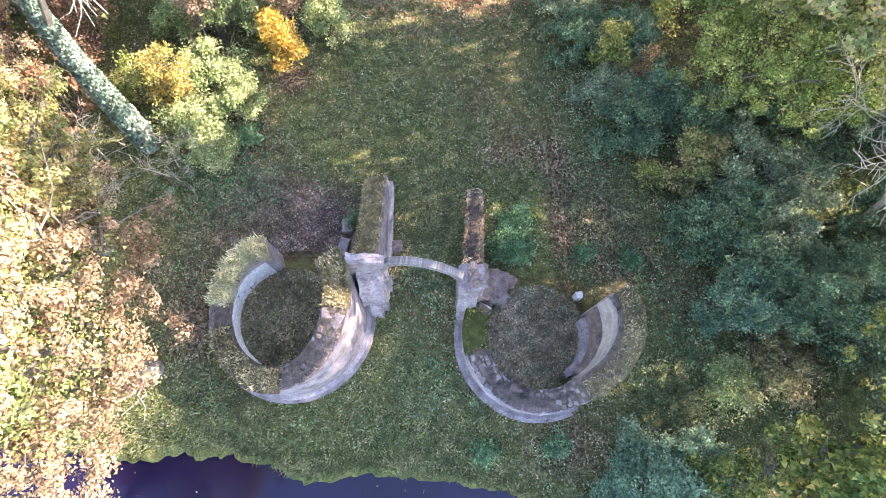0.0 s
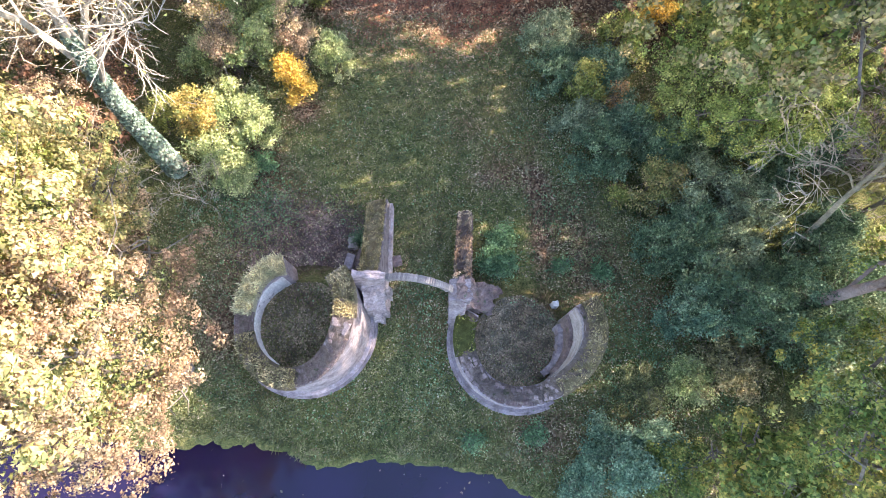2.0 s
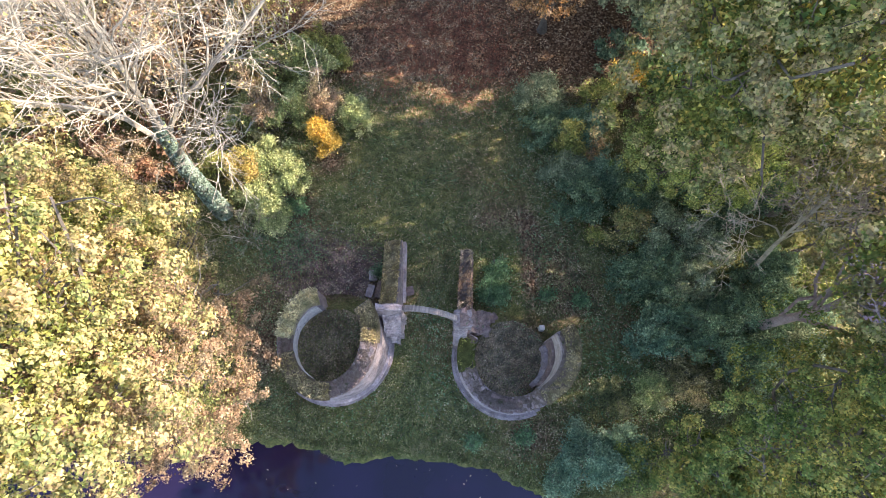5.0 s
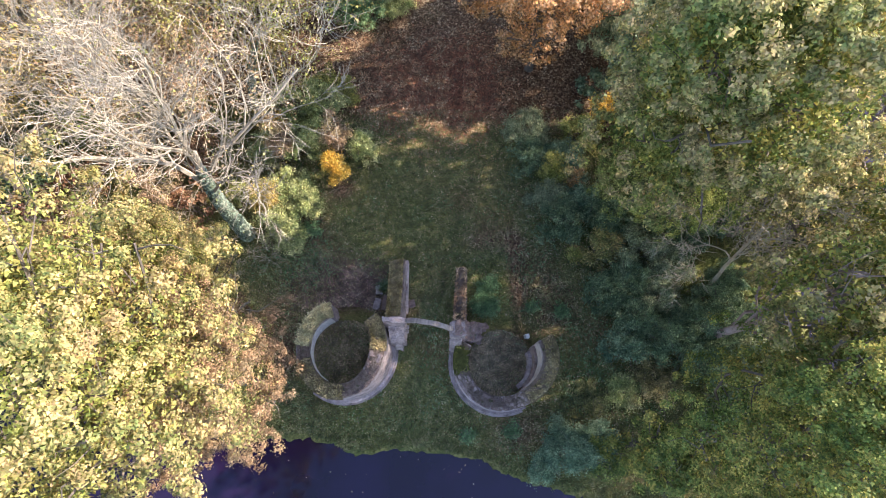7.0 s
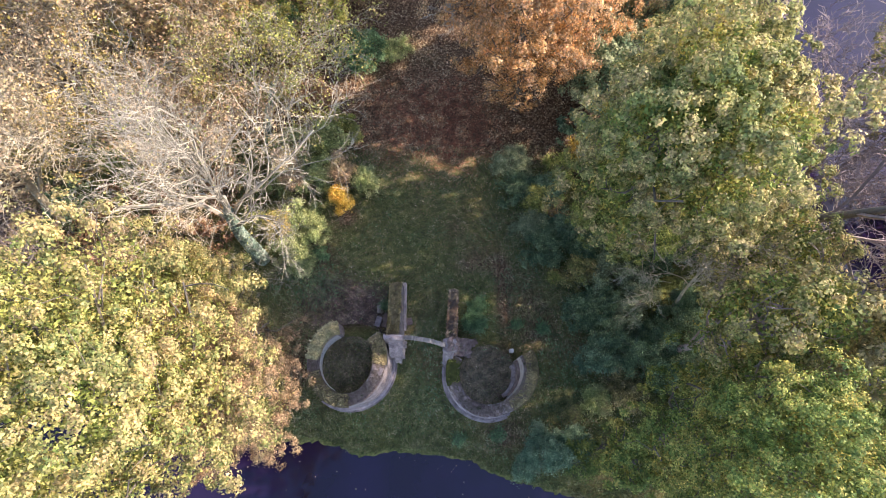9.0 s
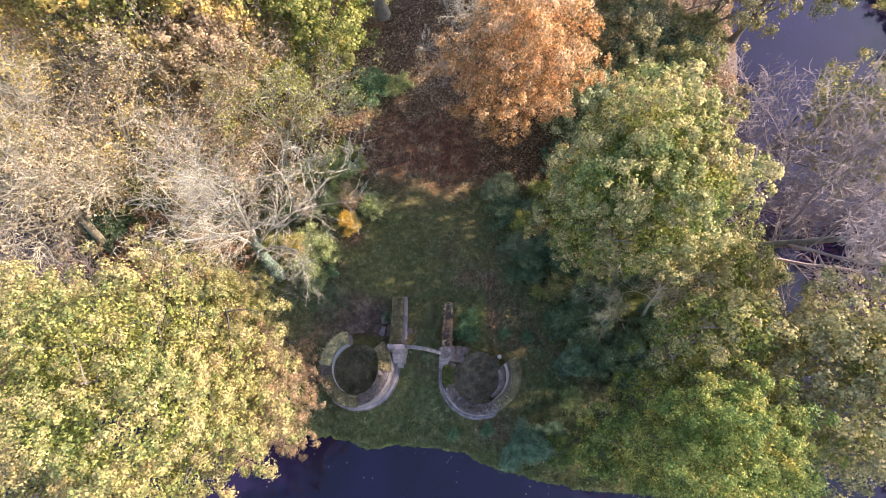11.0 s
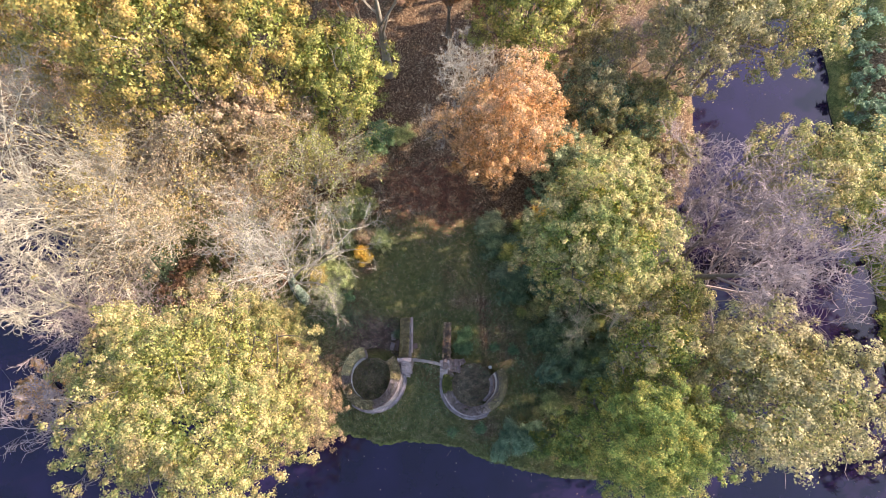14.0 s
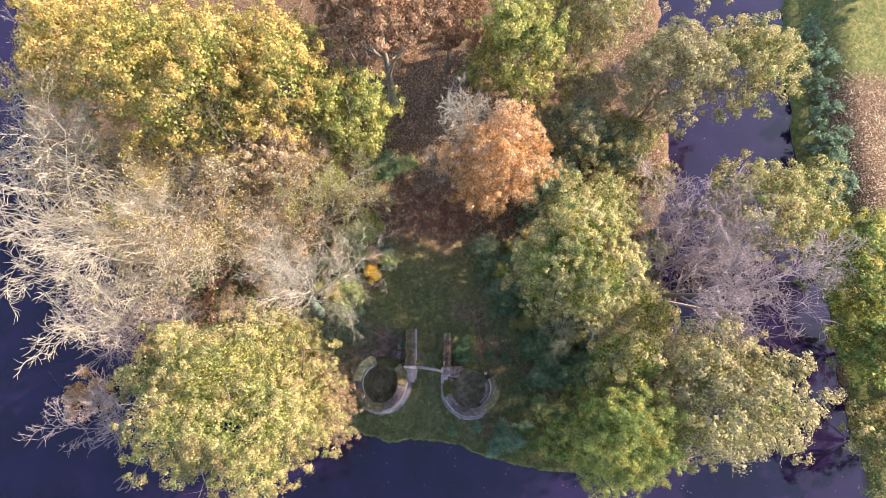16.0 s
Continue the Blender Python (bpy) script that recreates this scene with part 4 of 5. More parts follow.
lw = passage_wall("passage_wall", "broken grey stone wall along the gate passage, turf on its crest", -2.75, -1.75, -2.85, -1.78, 0.42, 4.7, 4.1, 1.5, STONE, 41, 0.6)
rw = passage_wall("passage_wall", "low brown brick wall along the gate passage, leaves on its crest", 1.42, 2.30, 1.72, 2.40, 0.05, 4.15, 2.3, 1.25, BRICK, 42, 0.12, CREST, "litter")
for cx, cy, w in ((lw.location[0], lw.location[1], lw),):
    bm = bmesh.new()
    rough_block(bm, -1.80 - cx, -1.60 - cx, 1.2 - cy, 4.9 - cy, -0.3, (0.55, 0.45, 0.35, 0.6), np.random.default_rng(43), 0.025, 6)
    part("ledge", bm, STONE, w)


def loose_block(name, label, x, y, sx, sy, sz, rz, mat, seed, category="stone block"):
    rng = np.random.default_rng(seed)
    bm = bmesh.new()
    rough_block(bm, -sx / 2, sx / 2, -sy / 2, sy / 2, -0.1, (sz, sz, sz, sz), rng, min(0.018, sx * 0.03), 3)
    me = bpy.data.meshes.new(name)
    bm.to_mesh(me)
    bm.free()
    me.materials.append(mat)
    ob = new(name, me)
    ob.matrix_world = pose(x, y, float(ground_z(x, y)), 0, 0, rz)
    return tagged(ob, label, category)


loose_block("stone_block", "square cut grey stone block lying in the grass", -3.63, 2.90, 0.46, 0.58, 0.42, 4, STONE, 51)
loose_block("stone_block", "weathered grey stone block with a broken edge", -3.75, 1.92, 0.40, 0.75, 0.38, -14, STONE, 52)
loose_block("stone_slab", "long dark stone slab lying along the wall", -3.22, 2.0, 0.28, 1.05, 0.45, -8, BRICK, 53, "stone slab")
loose_block("stone_block", "low brown stone block at the foot of the wall", -1.35, 1.9, 0.45, 0.5, 0.25, 12, BRICK, 54)
post = loose_block("marker_post", "short pale concrete post at the tower's end", 6.33, -0.42, 0.26, 0.26, 0.95, 6, PLASTER, 55, "post")

# ---------------------------------------------------------------- trees
def gz(x, y):
    return float(ground_z(x, y))


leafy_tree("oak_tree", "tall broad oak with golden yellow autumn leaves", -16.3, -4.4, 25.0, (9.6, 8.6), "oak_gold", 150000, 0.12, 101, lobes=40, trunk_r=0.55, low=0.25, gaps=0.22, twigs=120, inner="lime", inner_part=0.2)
leafy_tree("oak_tree", "spreading oak with rust brown leaves at the bank", -11.4, -3.4, 14.5, (4.9, 5.4), "oak_rust", 96000, 0.08, 102, lobes=18, trunk_r=0.32, low=0.25, gaps=0.05, twigs=90, inner="olive", inner_part=0.15)
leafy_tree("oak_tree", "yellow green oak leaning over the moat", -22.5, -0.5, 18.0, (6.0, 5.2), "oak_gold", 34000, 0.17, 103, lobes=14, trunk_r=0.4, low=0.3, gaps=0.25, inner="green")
bare_tree("bare_tree", "leafless pale tree with an ivy-covered trunk", -13.1, 6.9, 23.0, 0.66, 104, BARK_GREY, trunk_r=0.5, fork=0.58, order=4, kids=6, leaves=900, mat="lime", size=0.09, ivy=11.0, fan=0.44, twig=0.013, lean=(0.03, 0.06), lift=0.6, knit=(0.35, 0.85))
bare_tree("bare_tree", "leafless silvery tree at the moat's edge", -28.5, 9.5, 26.0, 1.15, 105, BARK_PALE, trunk_r=0.42, fork=0.35, order=4, kids=6, fan=0.52, twig=0.02)
bare_tree("bare_tree", "leafless pale tree among yellow trees", -31.5, 19.5, 24.0, 1.0, 106, BARK_PALE, trunk_r=0.35, order=4, kids=5, leaves=2500, mat="yellow", fan=0.62, fork=0.45, twig=0.02)
bare_tree("maple_tree", "maple with thin tan and orange leaves", -22.5, 14.5, 20.0, 1.15, 107, BARK_PALE, trunk_r=0.28, fork=0.4, order=4, kids=5, leaves=12000, mat="tan", size=0.135, fan=0.62)
bare_tree("maple_tree", "maple with thin tan and pinkish leaves", -17.6, 20.8, 18.0, 1.1, 108, BARK_PALE, trunk_r=0.24, fork=0.4, order=4, kids=5, leaves=9000, mat="tan", size=0.135, fan=0.62)
leafy_tree("maple_tree", "maple turning pink and brown", -16.5, 22.0, 17.0, (4.4, 4.6), "tan", 25500, 0.16, 109, lobes=11, gaps=0.35, low=0.3)
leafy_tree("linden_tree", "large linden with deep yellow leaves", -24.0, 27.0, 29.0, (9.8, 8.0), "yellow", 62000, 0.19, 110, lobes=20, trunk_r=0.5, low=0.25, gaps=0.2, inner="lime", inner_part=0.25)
leafy_tree("linden_tree", "linden with deep yellow leaves", -14.8, 28.5, 25.0, (6.8, 6.8), "yellow", 40000, 0.19, 111, lobes=15, low=0.25, gaps=0.2, inner="lime")
leafy_tree("linden_tree", "linden with lime green and yellow leaves", -8.6, 27.4, 17.5, (5.6, 5.6), "lime", 30000, 0.18, 112, lobes=12, low=0.2, gaps=0.2, inner="green")
leafy_tree("oak_tree", "oak with reddish brown leaves on a bare stem", -4.7, 35.2, 25.0, (6.8, 6.2), "brown", 34000, 0.19, 113, lobes=12, low=0.55, gaps=0.3, trunk_r=0.6, bark=BARK_GREY)
leafy_tree("linden_tree", "linden with yellow green leaves", 10.6, 34.0, 21.0, (5.8, 5.6), "lime", 34000, 0.18, 114, lobes=14, low=0.25, gaps=0.15, inner="green")
bare_tree("bare_tree", "leafless grey tree behind the beech", 7.2, 25.6, 21.0, 1.0, 115, BARK_GREY, trunk_r=0.24, order=4, kids=6, fork=0.35, fan=0.38, twig=0.02)
leafy_tree("beech_tree", "beech with bright orange brown leaves, narrow below and broad above", 7.6, 20.7, 20.5, (6.9, 5.8), "beech", 70000, 0.13, 116, lobes=26, low=0.05, gaps=0.12, trunk_r=0.25, inner_part=0.25, taper=0.42)
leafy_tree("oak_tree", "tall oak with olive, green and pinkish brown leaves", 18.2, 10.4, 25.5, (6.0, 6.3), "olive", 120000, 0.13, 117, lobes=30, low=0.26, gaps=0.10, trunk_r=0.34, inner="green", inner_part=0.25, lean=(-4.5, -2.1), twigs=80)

bare_tree("bare_tree", "tall leafless mauve willow with a dark trunk", 21.2, 7.1, 28.0, 1.05, 119, BARK_MAUVE, trunk_r=0.46, fork=0.45, order=4, kids=7, twig=0.022, lean=(0.10, -0.03), fan=0.36, trunk_bark=BARK, knit=(0.5, 1.25))

bare_tree("bare_tree", "leafless mauve willow beside the water", 25.8, 9.5, 22.0, 1.15, 121, BARK_MAUVE, trunk_r=0.25, fork=0.35, order=4, kids=6, twig=0.022, fan=0.42, lean=(0.14, 0.1), trunk_bark=BARK, knit=(0.5, 1.25))
leafy_tree("willow_tree", "willow with pale olive leaves", 25.6, -3.6, 24.5, (8.2, 7.0), "pale", 66000, 0.16, 122, lobes=26, low=0.15, gaps=0.25, bark=BARK_MAUVE, inner="olive")
leafy_tree("willow_tree", "willow with thin olive leaves", 18.3, -0.5, 20.5, (3.6, 3.4), "olive", 24000, 0.14, 123, lobes=12, low=0.35, gaps=0.45, bark=BARK_MAUVE, inner="green")
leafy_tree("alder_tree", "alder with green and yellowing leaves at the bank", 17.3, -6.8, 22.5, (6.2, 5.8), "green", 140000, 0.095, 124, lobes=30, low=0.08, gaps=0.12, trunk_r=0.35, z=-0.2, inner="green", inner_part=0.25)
leafy_tree("ash_tree", "ash with yellow green leaves leaning over the moat", 29.4, 17.2, 19.5, (7.0, 6.0), "olive", 34000, 0.17, 125, lobes=12, low=0.35, gaps=0.3, lean=(7.0, -1.6))
leafy_tree("poplar_tree", "poplar with thin pale leaves over the moat", 26.5, 30.0, 21.0, (6.4, 5.4), "pale", 34000, 0.17, 126, lobes=14, low=0.3, gaps=0.3, bark=BARK_MAUVE)
leafy_tree("poplar_tree", "poplar with yellow leaves over the moat", 31.8, 32.0, 19.5, (6.6, 5.6), "olive", 30000, 0.17, 127, lobes=12, low=0.35, gaps=0.25, z=-0.6, lean=(3.6, 0.0))
leafy_tree("ash_tree", "green ash on the far bank", 49.6, 11.0, 14.0, (5.2, 5.8), "green", 25500, 0.19, 128, lean=(-3.2, 0.0), lobes=11, low=0.15, gaps=0.3)
leafy_tree("ash_tree", "green and brown ash on the far bank", 49.8, 1.5, 12.0, (4.8, 5.2), "green", 22100, 0.19, 129, lean=(-2.6, 0.0), lobes=11, low=0.15, gaps=0.3)
leafy_tree("ash_tree", "yellowing ash on the far bank", 49.6, -8.5, 11.0, (4.6, 5.0), "olive", 20400, 0.19, 130, lean=(-2.6, 0.0), lobes=10, low=0.15, gaps=0.3)
leafy_tree("maple_tree", "yellow maple at the wood's far edge", -37.0, 32.0, 24.0, (7.5, 6.5), "yellow", 34000, 0.21, 131, lobes=14, low=0.2, gaps=0.25)
bare_tree("bare_tree", "tall leafless mauve tree leaning over the moat", -29.6, -4.4, 22.0, 1.0, 133, BARK_MAUVE, trunk_r=0.24, fork=0.4, order=4, kids=5, fan=0.32, twig=0.022, lean=(0.0, -0.05), trunk_bark=BARK)
bare_tree("bare_tree", "tall leafless pale tree at the corner of the moat", -32.6, 5.5, 23.0, 1.0, 183, BARK_PALE, trunk_r=0.28, fork=0.45, order=4, kids=5, fan=0.38, twig=0.022, lean=(0.02, -0.05))
bare_tree("bare_bush", "leafless pinkish bush at the water", -27.5, 3.6, 9.0, 1.3, 134, BARK_MAUVE, trunk_r=0.12, fork=0.2, order=3, kids=5, stems=3, z=-0.4, category="bush", fan=0.65, twig=0.022)
shrub("orange_shrub", "rust orange bush in the moat", -39.3, -2.2, 3.4, 3.0, "beech", 4200, 0.24, 135, z=-1.6)

leafy_tree("alder_tree", "young green alder leaning over the bank", 13.4, -7.8, 7.0, (2.4, 2.2), "green", 12000, 0.14, 136, lobes=10, low=0.15, gaps=0.2, trunk_r=0.14)
bare_tree("bare_tree", "leafless pale tree on the wooded bank", -33.0, 15.5, 26.0, 1.1, 137, BARK_PALE, trunk_r=0.36, order=4, kids=5, fan=0.50, fork=0.35, twig=0.02)
bare_tree("bare_tree", "leafless mauve tree at the corner of the moat", -31.5, 6.5, 13.0, 1.25, 138, BARK_MAUVE, trunk_r=0.28, order=4, kids=6, fan=0.66, fork=0.4, twig=0.015)
bare_tree("maple_tree", "maple with thin tan and yellow leaves", -25.5, 18.5, 20.0, 1.15, 139, BARK_PALE, trunk_r=0.26, fork=0.4, order=4, kids=5, leaves=16000, mat="yellow", size=0.135, fan=0.62)
bare_tree("maple_tree", "maple with thin tan and orange leaves", -17.5, 17.5, 18.0, 1.15, 140, BARK_PALE, trunk_r=0.26, fork=0.4, order=4, kids=5, leaves=12000, mat="oak_rust", size=0.135, fan=0.62)
leafy_tree("oak_tree", "reddish brown oak at the end of the clearing", -8.5, 42.5, 17.0, (5.5, 5.0), "brown", 25500, 0.19, 141, lobes=12, low=0.3, gaps=0.3)

leafy_tree("linden_tree", "green and yellow linden deep in the wood", 18.0, 42.5, 18.0, (6.0, 6.0), "olive", 27200, 0.21, 144, lobes=13, low=0.25, gaps=0.25)
bare_tree("bare_tree", "leafless pale tree deep in the wood", -37.8, 24.0, 24.0, 1.1, 146, BARK_PALE, trunk_r=0.3, order=4, kids=5, fan=0.64, fork=0.45, twig=0.02)
bare_tree("bare_tree", "leafless grey tree over the moat's bank", 22.0, 31.5, 13.0, 1.2, 147, BARK_MAUVE, trunk_r=0.22, order=4, kids=5, fork=0.25, fan=0.64, twig=0.02)

leafy_tree("maple_tree", "pinkish tree beyond the far bank", 63.0, 50.0, 12.0, (4.5, 4.5), "tan", 15300, 0.21, 153, lobes=10, low=0.2, gaps=0.3)

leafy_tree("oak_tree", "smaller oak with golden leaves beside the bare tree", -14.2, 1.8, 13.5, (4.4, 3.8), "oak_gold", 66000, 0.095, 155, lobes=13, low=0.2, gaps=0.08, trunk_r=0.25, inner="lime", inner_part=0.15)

bare_tree("bare_bush", "dense tangle of brown leafless stems on the muddy bank", 23.2, 6.6, 8.0, 1.3, 180, BARK_MAUVE, trunk_r=0.09, fork=0.15, order=3, kids=5, stems=4, category="bush", fan=0.6, twig=0.02)
bare_tree("bare_bush", "leafless pinkish bush in the shallow moat", -36.5, 6.5, 8.5, 1.3, 181, BARK_MAUVE, trunk_r=0.1, fork=0.2, order=3, kids=5, stems=3, z=-1.2, category="bush", fan=0.65, twig=0.024)
bare_tree("bare_bush", "tangle of pale dead stems at the ivy tree's foot", -15.2, 6.0, 6.0, 1.4, 156, BARK_PALE, trunk_r=0.06, fork=0.1, order=3, kids=4, stems=4, droop=0.25, category="bush")
bare_tree("bare_bush", "tangle of pale dead stems beside the oak", -11.6, 5.4, 3.2, 1.5, 157, BARK_PALE, trunk_r=0.035, fork=0.1, order=3, kids=4, stems=4, droop=0.3, category="bush", twig=0.008)
bare_tree("bare_tree", "leafless mauve willow on the bank", 26.4, 12.6, 15.0, 1.2, 158, BARK_MAUVE, trunk_r=0.25, fork=0.22, order=4, kids=6, twig=0.02, fan=0.62, lean=(0.4, 0.05))
bare_tree("bare_tree", "slender leafless pale tree leaning out of the holly", 19.0, 2.8, 17.5, 0.75, 184, BARK_PALE, trunk_r=0.16, fork=0.5, order=4, kids=5, twig=0.016, fan=0.42, lean=(-0.26, -0.03))
bare_tree("bare_bush", "leafless pale twigs beside the willow's trunk", 21.9, 6.4, 5.0, 1.4, 159, BARK_PALE, trunk_r=0.05, fork=0.15, order=3, kids=5, stems=3, category="bush", twig=0.012)

leafy_tree("field_maple", "low field maple with green and yellow leaves", 15.2, 9.0, 9.6, (5.0, 4.3), "maple", 60000, 0.085, 160, lobes=14, low=0.10, gaps=0.12, trunk_r=0.12)

bare_tree("bare_tree", "slender leafless tree with a dark ivy trunk", -13.2, 16.4, 17.0, 0.9, 161, BARK_GREY, trunk_r=0.28, fork=0.5, order=4, kids=5, leaves=7000, mat="lime", size=0.12, ivy=9.0, fan=0.42, lean=(0.12, -0.08))

leafy_tree("hawthorn_tree", "grey green hawthorn at the wood's edge", 17.5, 26.5, 13.5, (4.6, 4.2), "pale", 22100, 0.15, 171, lobes=13, low=0.12, gaps=0.2, trunk_r=0.16, inner="teal")
leafy_tree("hawthorn_tree", "olive green hawthorn at the moat's edge", 22.6, 26.0, 10.0, (4.6, 4.4), "olive", 22100, 0.15, 172, lobes=13, low=0.12, gaps=0.25, trunk_r=0.16, inner="teal")
# Carries the olive branches here; enlarged to keep sun off the terrace.
leafy_tree("willow_tree", "young willow with olive leaves beside the dark trunk", 21.4, 4.0, 15.5, (4.6, 4.2), "olive", 26000, 0.14, 182, lobes=12, low=0.1, gaps=0.2, trunk_r=0.16, inner="green")
leafy_tree("hawthorn_tree", "blue green hawthorn beside the beech", 14.6, 20.8, 9.5, (4.0, 3.4), "grey", 22000, 0.15, 177, lobes=13, low=0.08, gaps=0.15, trunk_r=0.16, inner="teal")
leafy_tree("poplar_tree", "poplar with thin pale leaves deep in the wood", 19.5, 38.5, 21.0, (6.0, 5.5), "pale", 28000, 0.17, 178, lobes=13, low=0.25, gaps=0.35, bark=BARK_MAUVE, inner="olive")
leafy_tree("oak_tree", "brown oak deep in the wood", 5.5, 47.0, 23.0, (7.0, 6.0), "brown", 24000, 0.19, 179, lobes=12, low=0.3, gaps=0.25)
leafy_tree("hawthorn_tree", "grey green hawthorn near the moat", 19.5, 33.0, 10.5, (4.4, 4.2), "pale", 20400, 0.15, 173, lobes=13, low=0.12, gaps=0.25, trunk_r=0.16, inner="olive")
leafy_tree("maple_tree", "small maple with yellow and pinkish leaves", -15.0, 25.0, 12.0, (4.2, 4.0), "tan", 20400, 0.15, 174, lobes=12, low=0.15, gaps=0.3, trunk_r=0.16, inner="lime")
leafy_tree("oak_tree", "oak with thin orange brown leaves", 2.8, 40.5, 18.5, (5.4, 5.0), "brown", 25500, 0.18, 175, lobes=12, low=0.3, gaps=0.3, trunk_r=0.3)

# Added to shade the clearing; also fills out the tall oak's north side.
leafy_tree("oak_tree", "young oak with olive leaves behind the tall oak", 17.0, 15.0, 16.0, (5.4, 4.8), "olive", 34000, 0.15, 176, lobes=13, low=0.25, gaps=0.12, trunk_r=0.2, inner="green")
# ---------------------------------------------------------------- undergrowth
def bush(seed, name, label, x, y, h, r, leaves, count, size):
    if shore(x, y) >= -0.8:
        shrub(name, label, x, y, h, r, leaves, count, size, seed, z=gz(x, y))


bush(300, "yellow_shrub", "upright shrub with bright orange yellow leaves", -6.9, 11.4, 4.4, 0.85, "orange", 3600, 0.13)
bush(301, "yellow_shrub", "shrub with pale yellow leaves", -11.5, 9.0, 4.3, 1.0, "yellow", 3000, 0.14)
bush(302, "yellow_shrub", "shrub with pale yellow leaves", -13.4, 9.6, 2.6, 0.9, "lime", 1800, 0.14)
bush(303, "yellow_shrub", "thin shrub with tan and yellow leaves", -12.2, 16.2, 3.6, 1, "oak_gold", 2400, 0.15)
bush(304, "hazel_bush", "light green hazel bush", -10.2, 10.2, 2.4, 1.5, "fresh", 4200, 0.15)
bush(305, "hazel_bush", "light green hazel bush", -8.8, 13.4, 4.6, 1.6, "fresh", 5200, 0.15)
bush(306, "hazel_bush", "light green hazel bush", -10.8, 7.6, 1.6, 1.5, "fresh", 3800, 0.14)
bush(307, "hazel_bush", "light green hazel bush", -5.0, 13.3, 2.6, 1.2, "fresh", 3400, 0.14)
bush(308, "hazel_bush", "light green hazel bush", -10.4, 16.2, 4.2, 1.5, "fresh", 4200, 0.15)
bush(309, "holly_bush", "green bush beyond the leaf carpet", -5.8, 25.8, 2.2, 2.4, "nettle", 6500, 0.16)
bush(310, "holly_bush", "green bush at the wood's edge", -13.6, 28.6, 3.2, 2.2, "nettle", 4200, 0.18)
bush(352, "brown_shrub", "thin shrub with purple brown leaves", -10.6, 25.6, 2.4, 1.3, "brown", 3000, 0.15)
bush(353, "lime_shrub", "low lime green shrub in the sun", -3.0, 26.4, 0.9, 1.4, "fresh", 2600, 0.15)
bush(354, "yellow_shrub", "slender shrub with pale yellow green leaves", -6.2, 17.6, 2.2, 0.6, "lime", 1500, 0.13)
bush(311, "holly_bush", "dark green bush at the moat", -28.5, 10.5, 3.2, 2.4, "dark", 3800, 0.2)
bush(312, "orange_shrub", "shrub with dull orange leaves among dark bushes", 11.5, 5.4, 3.6, 1.25, "oak_gold", 3200, 0.15)
bush(313, "lime_shrub", "small lime green shrub", 9.8, 5.2, 1.6, 0.5, "lime", 800, 0.13)
bush(314, "lime_shrub", "lime green shrub beside dark bushes", 8.7, 11.4, 2.4, 1.2, "lime", 2400, 0.15)
bush(315, "lime_shrub", "yellow green shrub beneath the beech", 10.9, 14.2, 3.2, 1.4, "lime", 3000, 0.16)
bush(316, "yellow_shrub", "yellow shrub beneath the oak", 12.6, 15.8, 3.4, 1.2, "orange", 2200, 0.16)
bush(317, "bank_bush", "blue green bush overhanging the water", 8.3, -7.3, 2.0, 1.9, "teal", 9000, 0.13)
bush(351, "bank_bush", "blue green bush overhanging the water", 10.4, -7.0, 1.6, 1.4, "teal", 5000, 0.13)
bush(318, "bank_bush", "blue green bush overhanging the water", 6.9, -8.6, 1.2, 1, "teal", 2600, 0.12)
bush(319, "bank_bush", "green bush on the bank", 11.3, -7.8, 2.4, 1.6, "green", 4200, 0.14)
bush(320, "nettle_patch", "patch of bright green nettles", 3.55, 1.7, 0.7, 1, "nettle", 3000, 0.12)
bush(321, "nettle_patch", "patch of bright green nettles", 3.9, 3, 0.5, 0.8, "nettle", 1500, 0.12)
bush(322, "fern", "light green fern in the grass", 8.8, 1.35, 0.55, 0.5, "nettle", 700, 0.13)
bush(323, "fern", "small light green fern in the grass", 6.9, 1.7, 0.4, 0.4, "nettle", 420, 0.12)
bush(324, "fern", "light green fern in the grass", -8.6, 7.3, 0.5, 0.7, "nettle", 800, 0.13)
bush(325, "bramble", "bramble tangle beside the stones", -3.3, 3.1, 0.6, 0.4, "dark", 900, 0.1)
bush(326, "fern", "low fern at the foot of the tower", 2.3, -6.6, 0.35, 0.5, "nettle", 500, 0.12)
bush(327, "fern", "low fern on the bank", 5.2, -6.3, 0.4, 0.6, "nettle", 600, 0.12)
bush(328, "bramble", "pale bramble on the bank", 12.6, -3.9, 0.7, 1.4, "fresh", 3600, 0.13)
bush(329, "bramble", "pale bramble on the bank", 10.4, -4.4, 0.35, 1.2, "cover", 2600, 0.12)
bush(330, "bramble", "bramble with pale leaves in the sun", 14.6, -3.4, 1.2, 1.8, "pale", 3600, 0.14)
bush(331, "grey_shrub", "grey green shrub at the moat's edge", 24, 24.5, 4.5, 2.6, "pale", 5000, 0.2)
bush(332, "grey_shrub", "grey green shrub at the moat's edge", 21.5, 28, 5, 2.8, "pale", 5000, 0.2)
bush(333, "grey_shrub", "blue green shrub behind the beech", 15.8, 22.5, 5, 2.5, "teal", 4600, 0.2)
bush(334, "grey_shrub", "grey green shrub at the moat's edge", 27, 28.5, 4, 2.4, "olive", 4200, 0.2)
bush(335, "grey_shrub", "grey green shrub by the moat", 24, 18.5, 5, 3, "olive", 5200, 0.22)
bush(336, "grey_shrub", "green shrub by the moat", 27, 14, 4, 2.4, "green", 3600, 0.22)
bush(344, "tan_shrub", "shrub with pale tan leaves in the sun", -6.7, 13.4, 5.4, 1.0, "tan", 3800, 0.13)
bush(345, "tan_shrub", "shrub with tan and brown leaves beside the ivy trunk", -10.5, 12.9, 7.0, 1.1, "tan", 4200, 0.13)
